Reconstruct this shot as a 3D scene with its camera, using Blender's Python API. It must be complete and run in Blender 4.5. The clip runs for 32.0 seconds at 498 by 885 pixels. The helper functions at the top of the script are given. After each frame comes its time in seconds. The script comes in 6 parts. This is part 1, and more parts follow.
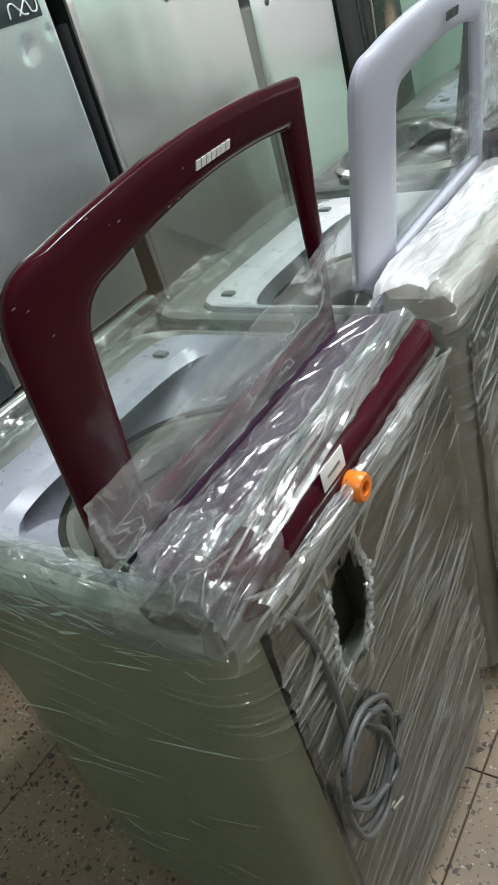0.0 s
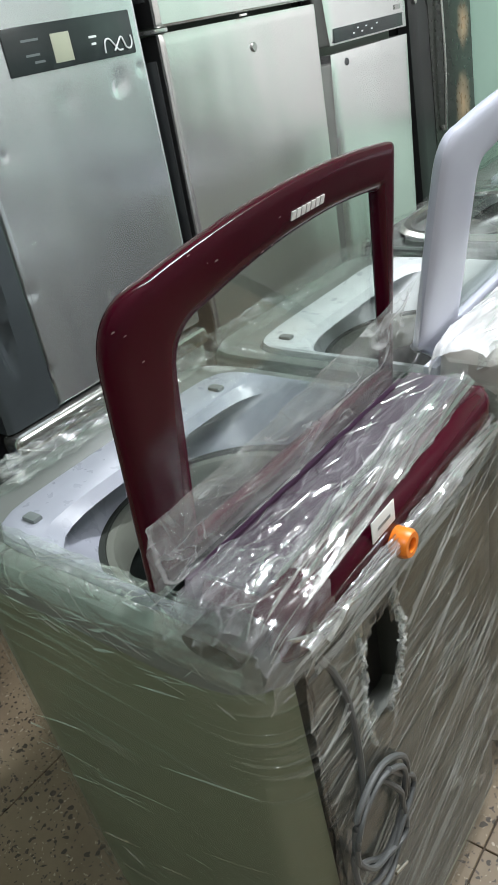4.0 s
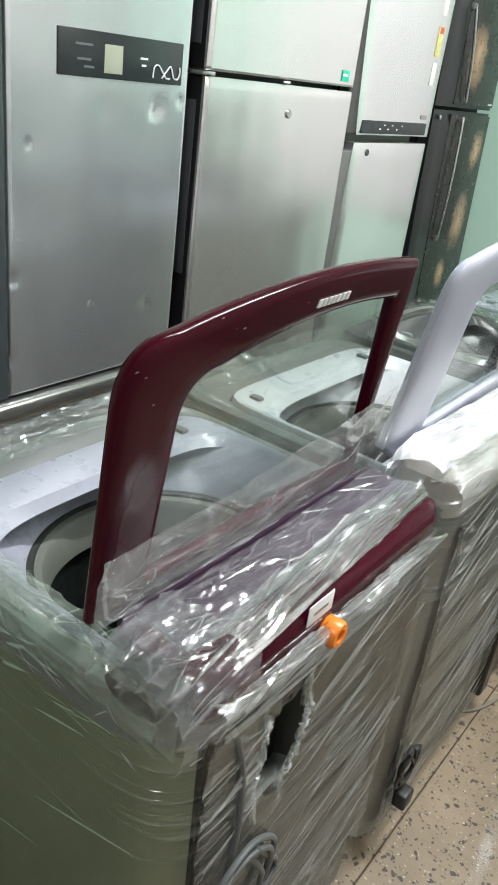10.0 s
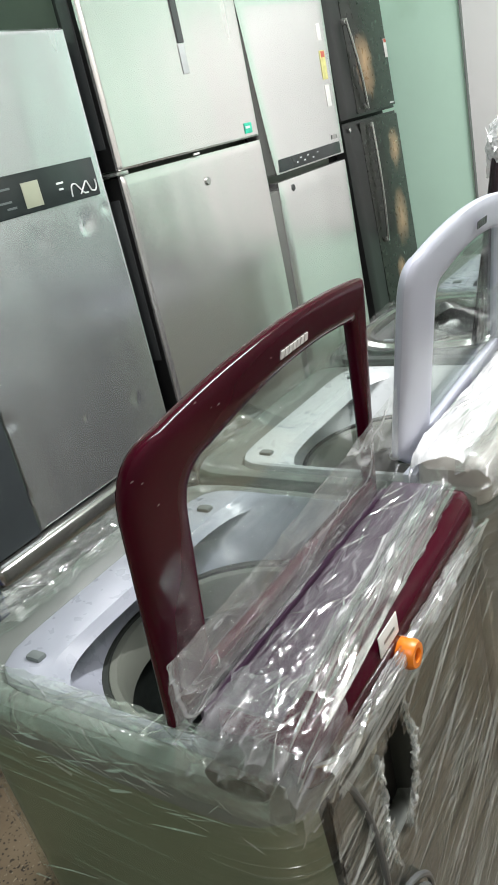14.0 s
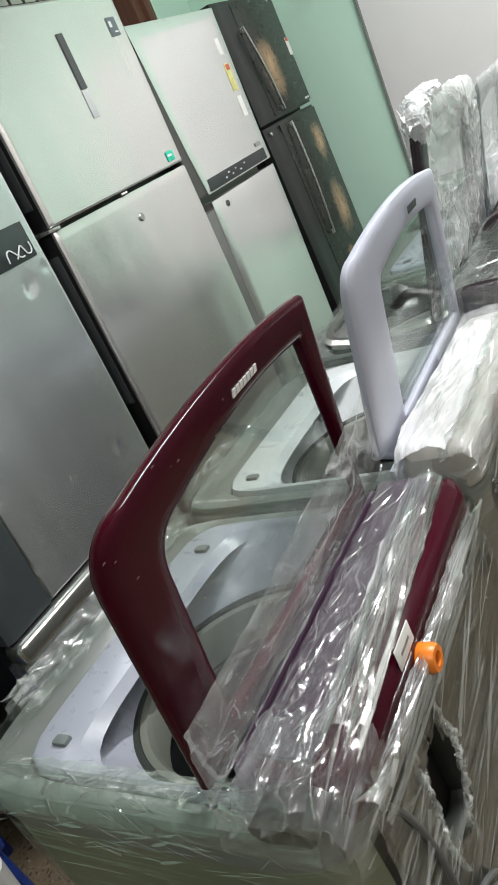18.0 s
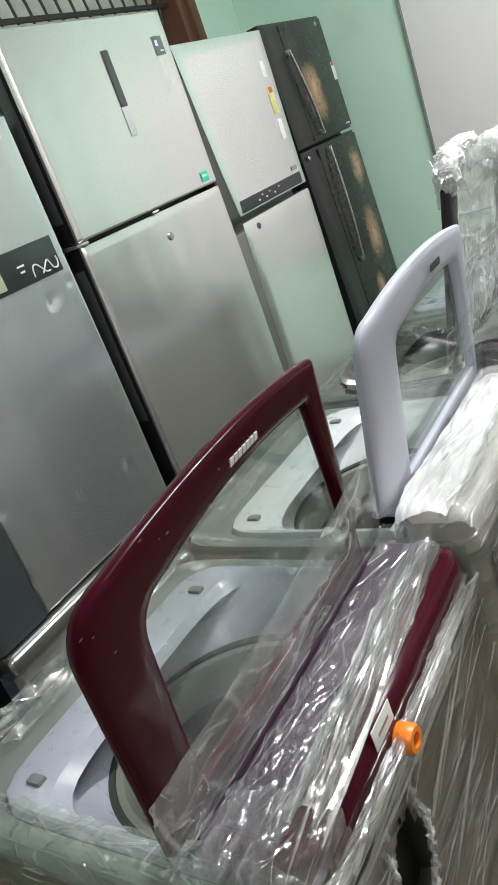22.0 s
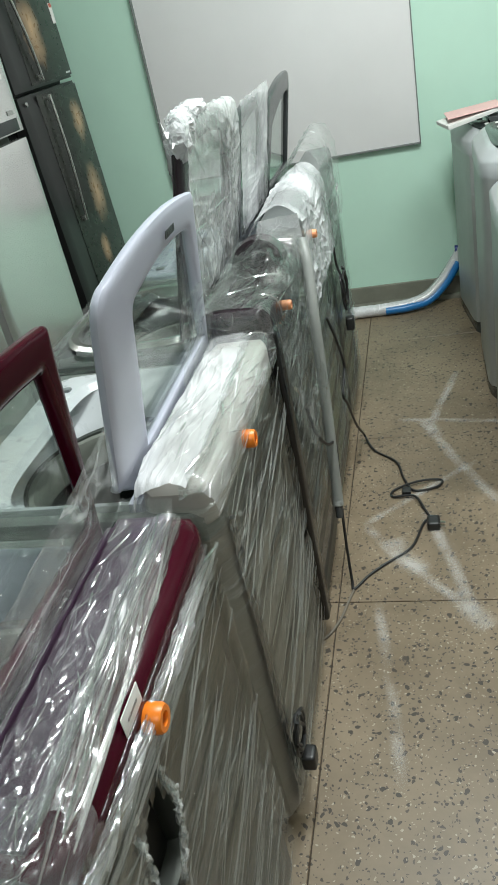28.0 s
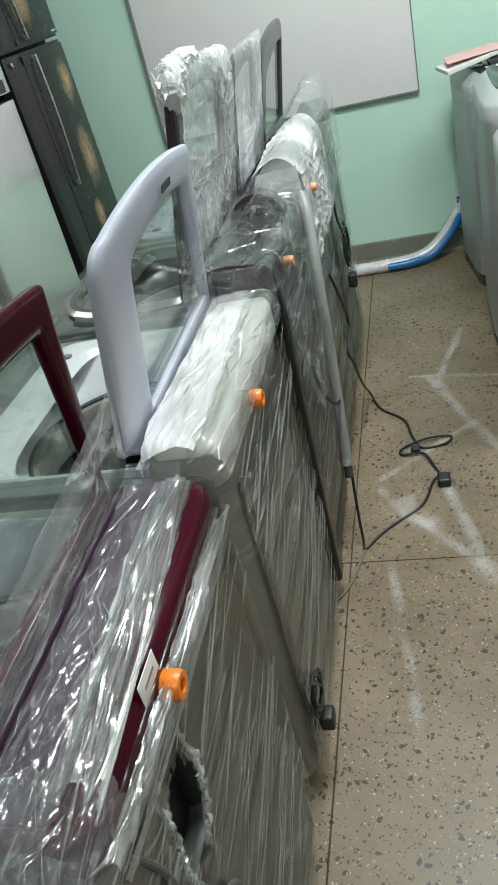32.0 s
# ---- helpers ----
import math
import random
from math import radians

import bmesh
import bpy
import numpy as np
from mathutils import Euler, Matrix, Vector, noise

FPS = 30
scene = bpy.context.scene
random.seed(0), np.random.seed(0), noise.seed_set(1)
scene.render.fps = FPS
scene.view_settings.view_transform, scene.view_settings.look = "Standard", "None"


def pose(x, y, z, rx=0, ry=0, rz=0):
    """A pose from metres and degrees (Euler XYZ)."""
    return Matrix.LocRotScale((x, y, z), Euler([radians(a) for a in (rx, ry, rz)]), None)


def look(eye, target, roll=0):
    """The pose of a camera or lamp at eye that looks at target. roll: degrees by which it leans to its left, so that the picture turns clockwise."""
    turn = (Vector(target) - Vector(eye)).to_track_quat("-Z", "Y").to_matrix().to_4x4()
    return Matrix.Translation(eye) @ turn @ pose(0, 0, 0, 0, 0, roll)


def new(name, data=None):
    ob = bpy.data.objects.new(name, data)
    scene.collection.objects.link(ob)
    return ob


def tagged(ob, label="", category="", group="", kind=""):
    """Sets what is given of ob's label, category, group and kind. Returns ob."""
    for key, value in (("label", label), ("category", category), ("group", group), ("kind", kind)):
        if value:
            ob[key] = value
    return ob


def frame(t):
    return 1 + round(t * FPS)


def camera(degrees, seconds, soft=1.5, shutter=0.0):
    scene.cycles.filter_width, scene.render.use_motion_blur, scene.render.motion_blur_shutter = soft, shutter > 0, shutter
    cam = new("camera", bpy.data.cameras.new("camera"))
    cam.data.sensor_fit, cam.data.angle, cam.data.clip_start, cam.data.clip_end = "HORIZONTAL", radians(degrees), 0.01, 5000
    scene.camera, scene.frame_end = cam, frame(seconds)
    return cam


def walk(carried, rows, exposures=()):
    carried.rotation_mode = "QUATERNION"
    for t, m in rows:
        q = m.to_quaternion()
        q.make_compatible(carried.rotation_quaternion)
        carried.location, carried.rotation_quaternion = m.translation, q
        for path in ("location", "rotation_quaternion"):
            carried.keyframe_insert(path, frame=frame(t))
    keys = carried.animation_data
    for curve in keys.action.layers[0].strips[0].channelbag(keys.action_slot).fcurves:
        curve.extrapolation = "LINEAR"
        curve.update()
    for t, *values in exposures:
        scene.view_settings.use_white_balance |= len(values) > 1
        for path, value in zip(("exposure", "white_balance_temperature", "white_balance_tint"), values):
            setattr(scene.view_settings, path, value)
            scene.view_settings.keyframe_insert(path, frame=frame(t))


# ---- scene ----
cam = camera(36.3, 32.0)
PATH = [
    (0, (0.388, -0.584, 1.385), (-0.723, 0.692, 0.319), -17.5),
    (0.5, (0.389, -0.582, 1.385), (-0.719, 0.7, 0.322), -17.2),
    (1, (0.386, -0.582, 1.384), (-0.723, 0.696, 0.318), -17.0),
    (1.5, (0.378, -0.588, 1.385), (-0.746, 0.686, 0.331), -16.1),
    (2, (0.373, -0.591, 1.391), (-0.745, 0.704, 0.355), -13.7),
    (2.5, (0.37, -0.588, 1.391), (-0.748, 0.699, 0.346), -12.9),
    (3, (0.37, -0.593, 1.394), (-0.78, 0.693, 0.381), -12.2),
    (3.5, (0.367, -0.608, 1.399), (-0.794, 0.691, 0.416), -11.3),
    (5.5, (0.352, -0.626, 1.418), (-0.793, 0.686, 0.434), -7.6),
    (6, (0.351, -0.631, 1.423), (-0.741, 0.73, 0.445), -3.1),
    (6.5, (0.349, -0.641, 1.433), (-0.735, 0.753, 0.494), 0.4),
    (7, (0.341, -0.643, 1.43), (-0.759, 0.741, 0.494), 0.8),
    (7.5, (0.332, -0.648, 1.434), (-0.757, 0.758, 0.519), 2.8),
    (8, (0.324, -0.651, 1.433), (-0.775, 0.752, 0.526), 3.3),
    (8.5, (0.317, -0.655, 1.431), (-0.754, 0.771, 0.525), 4.8),
    (9, (0.322, -0.666, 1.436), (-0.726, 0.79, 0.552), 6.8),
    (9.5, (0.314, -0.662, 1.435), (-0.712, 0.816, 0.562), 8.5),
    (10, (0.315, -0.658, 1.435), (-0.707, 0.816, 0.552), 7.8),
    (10.5, (0.325, -0.65, 1.44), (-0.724, 0.779, 0.515), 1.3),
    (11, (0.328, -0.659, 1.442), (-0.723, 0.787, 0.546), 0.6),
    (11.5, (0.33, -0.656, 1.443), (-0.756, 0.78, 0.573), -3.7),
    (12, (0.338, -0.662, 1.449), (-0.768, 0.796, 0.642), -6.8),
    (12.5, (0.342, -0.664, 1.451), (-0.765, 0.802, 0.66), -8.0),
    (13, (0.345, -0.657, 1.453), (-0.766, 0.812, 0.673), -9.8),
    (13.5, (0.35, -0.654, 1.452), (-0.762, 0.82, 0.683), -11.8),
    (14, (0.347, -0.652, 1.455), (-0.769, 0.824, 0.697), -12.9),
    (14.5, (0.349, -0.653, 1.458), (-0.783, 0.836, 0.75), -15.7),
    (16.5, (0.355, -0.62, 1.467), (-0.79, 0.85, 0.739), -25.9),
    (17, (0.366, -0.615, 1.467), (-0.75, 0.872, 0.73), -25.8),
    (17.5, (0.366, -0.614, 1.467), (-0.75, 0.872, 0.73), -25.3),
    (18, (0.368, -0.61, 1.469), (-0.743, 0.88, 0.731), -25.4),
    (18.5, (0.372, -0.607, 1.476), (-0.738, 0.895, 0.763), -24.9),
    (19, (0.376, -0.6, 1.492), (-0.768, 0.901, 0.83), -25.0),
    (19.5, (0.388, -0.573, 1.498), (-0.829, 0.88, 0.859), -27.5),
    (20, (0.394, -0.556, 1.494), (-0.856, 0.862, 0.839), -29.2),
    (20.5, (0.395, -0.548, 1.497), (-0.848, 0.868, 0.825), -29.1),
    (21, (0.388, -0.564, 1.508), (-0.9, 0.82, 0.857), -27.6),
    (21.5, (0.383, -0.566, 1.511), (-0.861, 0.835, 0.811), -25.7),
    (22, (0.393, -0.565, 1.519), (-0.755, 0.911, 0.808), -21.0),
    (22.5, (0.402, -0.559, 1.524), (-0.692, 0.964, 0.827), -19.0),
    (23, (0.397, -0.552, 1.526), (-0.649, 0.995, 0.81), -17.4),
    (23.5, (0.39, -0.556, 1.526), (-0.635, 1.002, 0.803), -16.6),
    (24, (0.399, -0.529, 1.534), (-0.648, 1.025, 0.835), -17.3),
    (24.5, (0.408, -0.469, 1.538), (-0.717, 1.044, 0.869), -21.1),
    (25, (0.411, -0.433, 1.545), (-0.683, 1.097, 0.866), -22.0),
    (25.5, (0.448, -0.416, 1.55), (-0.54, 1.161, 0.817), -21.4),
    (26, (0.481, -0.408, 1.538), (-0.364, 1.216, 0.731), -19.9),
    (26.5, (0.47, -0.42, 1.535), (-0.254, 1.229, 0.665), -17.1),
    (28.5, (0.337, -0.551, 1.511), (-0.147, 1.115, 0.517), -12.7),
    (29, (0.344, -0.553, 1.508), (-0.147, 1.118, 0.525), -13.0),
    (29.5, (0.357, -0.55, 1.509), (-0.128, 1.122, 0.526), -13.0),
    (30, (0.355, -0.553, 1.51), (-0.139, 1.112, 0.518), -12.4),
    (30.5, (0.353, -0.55, 1.513), (-0.155, 1.103, 0.508), -12.9),
    (31, (0.35, -0.538, 1.506), (-0.19, 1.108, 0.505), -13.9),
    (31.5, (0.34, -0.519, 1.504), (-0.207, 1.126, 0.507), -14.1),
    (32, (0.337, -0.51, 1.494), (-0.183, 1.106, 0.436), -15.4),
]
walk(cam, [(t, look(eye, target, roll)) for t, eye, target, roll in PATH], [(0, -0.15, 6150, 12), (3.5, -0.02, 6150, 12), (6, 0.13, 6200, 12), (11, 0.13, 6300, 12), (14, 0.08, 6400, 13), (18, -0.19, 6400, 13), (22, -0.22, 6400, 13), (25, -0.32, 6350, 9), (28, -0.37, 6200, 5), (32, -0.37, 6150, 5)])


# ---- light ----
world = bpy.data.worlds.new("world")
scene.world = world
world.use_nodes = True
world.node_tree.nodes["Background"].inputs[0].default_value = (0.85, 0.9, 0.9, 1)
world.node_tree.nodes["Background"].inputs[1].default_value = 0.02


def tube_lamp(name, place, target, watts, length=1.2, wide=0.05, colour=(0.975, 0.985, 0.955)):
    data = bpy.data.lights.new(name, "AREA")
    data.shape, data.size, data.size_y = "RECTANGLE", length, wide
    data.energy, data.color = watts, colour
    ob = new(name, data)
    ob.matrix_world = look(place, target) @ pose(0, 0, 0, 0, 0, 90)
    return ob


tube_lamp("tube_light_east", (1.0, 1.65, 2.78), (0.1, 1.65, 0.6), 58)
tube_lamp("tube_light_ceiling", (0.34, 1.10, 2.93), (0.34, 1.10, 0.0), 60)
# unseen fill lamp, added to brighten the near sides of the machines
tube_lamp("fill_light_south", (0.55, -1.7, 2.75), (0.1, -0.4, 0.5), 22)
scene.view_settings.exposure = 0.0


# ---- materials ----
def mat(name, colour, rough=0.5, metal=0.0, vary=0.08, scale=6.0, bump=0.0, bump_scale=40.0, stretch=(1, 1, 1), spec=0.5, coat=0.0, rough_vary=0.03, dirt=None, dirt_at=(0.6, 0.75)):
    """Principled paint, plastic or metal with two scales of variation."""
    m = bpy.data.materials.new(name)
    m.use_nodes = True
    nt = m.node_tree
    n, l = nt.nodes, nt.links
    b = n["Principled BSDF"]
    tc = n.new("ShaderNodeTexCoord")
    mp = n.new("ShaderNodeMapping")
    mp.inputs["Scale"].default_value = stretch
    l.new(tc.outputs["Object"], mp.inputs[0])
    big = n.new("ShaderNodeTexNoise")
    big.inputs["Scale"].default_value = scale
    big.inputs["Detail"].default_value = 6
    big.inputs["Roughness"].default_value = 0.6
    l.new(mp.outputs[0], big.inputs["Vector"])
    ramp = n.new("ShaderNodeMapRange")
    ramp.inputs[1].default_value, ramp.inputs[2].default_value = 0.3, 0.7
    ramp.inputs[3].default_value, ramp.inputs[4].default_value = 1 - vary, 1 + vary
    l.new(big.outputs[0], ramp.inputs[0])
    mul = n.new("ShaderNodeVectorMath")
    mul.operation = "SCALE"
    mul.inputs[0].default_value = colour
    l.new(ramp.outputs[0], mul.inputs["Scale"])
    out = mul.outputs[0]
    if dirt:
        d = n.new("ShaderNodeTexNoise")
        d.inputs["Scale"].default_value = scale * 2.3
        d.inputs["Detail"].default_value = 8
        l.new(mp.outputs[0], d.inputs["Vector"])
        r = n.new("ShaderNodeMapRange")
        r.inputs[1].default_value, r.inputs[2].default_value = dirt_at
        l.new(d.outputs[0], r.inputs[0])
        mx = n.new("ShaderNodeMix")
        mx.data_type = "RGBA"
        l.new(r.outputs[0], mx.inputs[0])
        l.new(out, mx.inputs[6])
        mx.inputs[7].default_value = (*dirt, 1)
        out = mx.outputs[2]
    l.new(out, b.inputs["Base Color"])
    fine = n.new("ShaderNodeTexNoise")
    fine.inputs["Scale"].default_value = bump_scale
    fine.inputs["Detail"].default_value = 3
    l.new(mp.outputs[0], fine.inputs["Vector"])
    rr = n.new("ShaderNodeMapRange")
    rr.inputs[3].default_value, rr.inputs[4].default_value = max(0.02, rough - rough_vary), min(1, rough + rough_vary)
    l.new(fine.outputs[0], rr.inputs[0])
    l.new(rr.outputs[0], b.inputs["Roughness"])
    b.inputs["Metallic"].default_value = metal
    b.inputs["Specular IOR Level"].default_value = spec
    b.inputs["Coat Weight"].default_value = coat
    b.inputs["Coat Roughness"].default_value = 0.08
    if bump:
        bp = n.new("ShaderNodeBump")
        bp.inputs["Strength"].default_value = bump
        bp.inputs["Distance"].default_value = 0.002
        l.new(fine.outputs[0], bp.inputs["Height"])
        l.new(bp.outputs[0], b.inputs["Normal"])
    return m


def film_mat(name, cover, spread, stretch, colour=(0.9, 0.93, 0.91), strength=0.6, rough=0.1, distance=0.004, gloss=0.10, calm=1.0, cells=None, tilt=0.02):
    """Clear plastic film: mostly see-through, milky along thin creases, with sharp glints."""
    m = bpy.data.materials.new(name)
    m.use_nodes = True
    nt = m.node_tree
    n, l = nt.nodes, nt.links
    b, o = n["Principled BSDF"], n["Material Output"]
    tc = n.new("ShaderNodeTexCoord")

    def value(kind, a, c):
        v = n.new("ShaderNodeMath")
        v.operation = kind
        for k, s in enumerate((a, c)):
            if isinstance(s, (int, float)):
                v.inputs[k].default_value = s
            elif s is not None:
                l.new(s, v.inputs[k])
        return v.outputs[0]

    def ridges(scale, detail, warp, shift, turn):
        mp = n.new("ShaderNodeMapping")
        mp.inputs["Scale"].default_value = stretch
        mp.inputs["Location"].default_value = (shift, shift * 0.7, shift * 1.3)
        mp.inputs["Rotation"].default_value = (0.05 * turn, 0.05 * turn, 0.04 * turn)
        l.new(tc.outputs["Object"], mp.inputs[0])
        t = n.new("ShaderNodeTexNoise")
        t.inputs["Scale"].default_value = scale
        t.inputs["Detail"].default_value = detail
        t.inputs["Distortion"].default_value = warp
        l.new(mp.outputs[0], t.inputs["Vector"])
        return value("ABSOLUTE", value("SUBTRACT", t.outputs[0], 0.5), None)

    def soft(source, high, a, c):
        r = n.new("ShaderNodeMapRange")
        r.interpolation_type = "SMOOTHSTEP"
        r.inputs[1].default_value, r.inputs[2].default_value = 0.0, high
        r.inputs[3].default_value, r.inputs[4].default_value = a, c
        l.new(source, r.inputs[0])
        return r.outputs[0]

    coarse, fine = ridges(2.6, 1.5, 0.5, 0.0, 1.0), ridges(7.0, 2, 0.3, 5.0, -1.6)
    patch = n.new("ShaderNodeTexNoise")
    patch.inputs["Scale"].default_value = 5.0
    l.new(tc.outputs["Object"], patch.inputs["Vector"])
    spots = n.new("ShaderNodeMapRange")
    spots.inputs[1].default_value, spots.inputs[2].default_value = 0.38, 0.66
    spots.inputs[3].default_value = 0.06
    l.new(patch.outputs[0], spots.inputs[0])
    where = n.new("ShaderNodeSeparateXYZ")
    l.new(tc.outputs["Object"], where.inputs[0])
    slack = n.new("ShaderNodeMapRange")
    slack.interpolation_type = "SMOOTHSTEP"
    slack.inputs[1].default_value, slack.inputs[2].default_value = -0.05, 0.0
    slack.inputs[3].default_value = calm
    l.new(where.outputs[0], slack.inputs[0])
    patchy = n.new("ShaderNodeMath")
    patchy.operation = "MULTIPLY"
    l.new(spots.outputs[0], patchy.inputs[0])
    l.new(slack.outputs[0], patchy.inputs[1])
    lines = value("ADD", soft(coarse, 0.018, 1.0, 0.0), soft(fine, 0.024, 0.6, 0.0))
    milk = value("ADD", value("MULTIPLY", value("MULTIPLY", lines, patchy.outputs[0]), spread), value("MULTIPLY", value("ADD", patchy.outputs[0], 0.5), cover))
    height = value("ADD", value("MULTIPLY", soft(coarse, 0.10, 1.0, 0.0), patchy.outputs[0]), value("MULTIPLY", soft(fine, 0.10, 0.4, 0.0), patchy.outputs[0]))
    if cells:
        # flat facets, each tilted its own way, with sharp folds between them
        for k, (grow, weight) in enumerate(((1.0, 1.0), (2.3, 0.4))):
            mp = n.new("ShaderNodeMapping")
            mp.inputs["Scale"].default_value = [c * grow for c in cells]
            mp.inputs["Rotation"].default_value = (0.12 - 0.3 * k, 0.1 * k, 0.15 - 0.35 * k)
            l.new(tc.outputs["Object"], mp.inputs[0])
            v = n.new("ShaderNodeTexVoronoi")
            v.inputs["Scale"].default_value = 1.0
            v.inputs["Randomness"].default_value = 1.0
            l.new(mp.outputs[0], v.inputs["Vector"])
            off = n.new("ShaderNodeVectorMath")
            off.operation = "SUBTRACT"
            l.new(mp.outputs[0], off.inputs[0])
            l.new(v.outputs["Position"], off.inputs[1])
            lean = n.new("ShaderNodeVectorMath")
            lean.operation = "SUBTRACT"
            lean.inputs[1].default_value = (0.5, 0.5, 0.5)
            l.new(v.outputs["Color"], lean.inputs[0])
            dot = n.new("ShaderNodeVectorMath")
            dot.operation = "DOT_PRODUCT"
            l.new(off.outputs[0], dot.inputs[0])
            l.new(lean.outputs[0], dot.inputs[1])
            height = value("ADD", height, value("MULTIPLY", dot.outputs["Value"], weight * tilt / distance))
    bp = n.new("ShaderNodeBump")
    bp.inputs["Strength"].default_value = strength
    bp.inputs["Distance"].default_value = distance
    l.new(height, bp.inputs["Height"])
    l.new(bp.outputs[0], b.inputs["Normal"])
    b.inputs["Base Color"].default_value = (*colour, 1)
    b.inputs["Roughness"].default_value = rough + 0.1
    clear = n.new("ShaderNodeBsdfTransparent")
    clear.inputs[0].default_value = (0.96, 0.975, 0.965, 1)
    shiny = n.new("ShaderNodeBsdfGlossy")
    shiny.inputs["Roughness"].default_value = rough
    l.new(bp.outputs[0], shiny.inputs["Normal"])
    face = n.new("ShaderNodeLayerWeight")
    face.inputs[0].default_value = 0.25
    weight = value("ADD", value("MULTIPLY", face.outputs["Facing"], 0.14), gloss)
    shine = n.new("ShaderNodeMixShader")
    l.new(weight, shine.inputs[0])
    l.new(clear.outputs[0], shine.inputs[1])
    l.new(shiny.outputs[0], shine.inputs[2])
    mix = n.new("ShaderNodeMixShader")
    l.new(milk, mix.inputs[0])
    l.new(shine.outputs[0], mix.inputs[1])
    l.new(b.outputs[0], mix.inputs[2])
    l.new(mix.outputs[0], o.inputs[0])
    return m


def glass_mat(name, tint=(0.9, 0.95, 0.92)):
    m = bpy.data.materials.new(name)
    m.use_nodes = True
    nt = m.node_tree
    n, l = nt.nodes, nt.links
    o = n["Material Output"]
    clear = n.new("ShaderNodeBsdfTransparent")
    clear.inputs[0].default_value = (*tint, 1)
    gloss = n.new("ShaderNodeBsdfGlossy")
    gloss.inputs["Roughness"].default_value = 0.03
    face = n.new("ShaderNodeLayerWeight")
    face.inputs[0].default_value = 0.10
    mix = n.new("ShaderNodeMixShader")
    l.new(face.outputs["Facing"], mix.inputs[0])
    l.new(clear.outputs[0], mix.inputs[1])
    l.new(gloss.outputs[0], mix.inputs[2])
    l.new(mix.outputs[0], o.inputs[0])
    return m


def steel_mat(name, colour, rough=0.24, metal=0.88):
    """Brushed coated steel sheet."""
    return mat(name, colour, rough, metal, vary=0.05, scale=1.6, bump_scale=1.6, stretch=(1, 3, 0.5), rough_vary=0.07)


def terrazzo_mat():
    m = bpy.data.materials.new("terrazzo")
    m.use_nodes = True
    nt = m.node_tree
    n, l = nt.nodes, nt.links
    b = n["Principled BSDF"]
    tc = n.new("ShaderNodeTexCoord")
    base = n.new("ShaderNodeTexNoise")
    base.inputs["Scale"].default_value = 2.2
    base.inputs["Detail"].default_value = 8
    base.inputs["Roughness"].default_value = 0.65
    geo = n.new("ShaderNodeNewGeometry")
    l.new(geo.outputs["Position"], base.inputs["Vector"])
    cr = n.new("ShaderNodeValToRGB")
    cr.color_ramp.elements[0].position, cr.color_ramp.elements[0].color = 0.3, (0.128, 0.094, 0.058, 1)
    cr.color_ramp.elements[1].position, cr.color_ramp.elements[1].color = 0.72, (0.285, 0.222, 0.148, 1)
    l.new(base.outputs[0], cr.inputs[0])
    out = cr.outputs[0]
    warp = n.new("ShaderNodeTexNoise")
    warp.inputs["Scale"].default_value = 45.0
    l.new(geo.outputs["Position"], warp.inputs["Vector"])
    shift = n.new("ShaderNodeVectorMath")
    shift.operation = "MULTIPLY_ADD"
    shift.inputs[1].default_value = (0.022, 0.022, 0.0)
    l.new(warp.outputs["Color"], shift.inputs[0])
    l.new(geo.outputs["Position"], shift.inputs[2])
    for scale, chip, cut, pick in ((62.0, (0.048, 0.038, 0.028), 0.38, 0.84), (100.0, (0.056, 0.044, 0.032), 0.38, 0.87), (120.0, (0.38, 0.33, 0.25), 0.32, 0.93), (170.0, (0.075, 0.058, 0.042), 0.42, 0.86), (200.0, (0.34, 0.29, 0.21), 0.36, 0.92)):
        v = n.new("ShaderNodeTexVoronoi")
        v.inputs["Scale"].default_value = scale
        v.voronoi_dimensions = "3D"
        l.new(shift.outputs[0], v.inputs["Vector"])
        near = n.new("ShaderNodeMath")
        near.operation = "LESS_THAN"
        near.inputs[1].default_value = cut
        l.new(v.outputs["Distance"], near.inputs[0])
        sep = n.new("ShaderNodeSeparateColor")
        l.new(v.outputs["Color"], sep.inputs[0])
        some = n.new("ShaderNodeMath")
        some.operation = "GREATER_THAN"
        some.inputs[1].default_value = pick
        l.new(sep.outputs[0], some.inputs[0])
        both = n.new("ShaderNodeMath")
        both.operation = "MULTIPLY"
        l.new(near.outputs[0], both.inputs[0])
        l.new(some.outputs[0], both.inputs[1])
        mx = n.new("ShaderNodeMix")
        mx.data_type = "RGBA"
        l.new(both.outputs[0], mx.inputs[0])
        l.new(out, mx.inputs[6])
        mx.inputs[7].default_value = (*chip, 1)
        out = mx.outputs[2]
    l.new(out, b.inputs["Base Color"])
    rr = n.new("ShaderNodeMapRange")
    rr.inputs[3].default_value, rr.inputs[4].default_value = 0.28, 0.6
    l.new(base.outputs[0], rr.inputs[0])
    l.new(rr.outputs[0], b.inputs["Roughness"])
    bp = n.new("ShaderNodeBump")
    bp.inputs["Strength"].default_value = 0.15
    bp.inputs["Distance"].default_value = 0.002
    l.new(warp.outputs[0], bp.inputs["Height"])
    l.new(bp.outputs[0], b.inputs["Normal"])
    return m


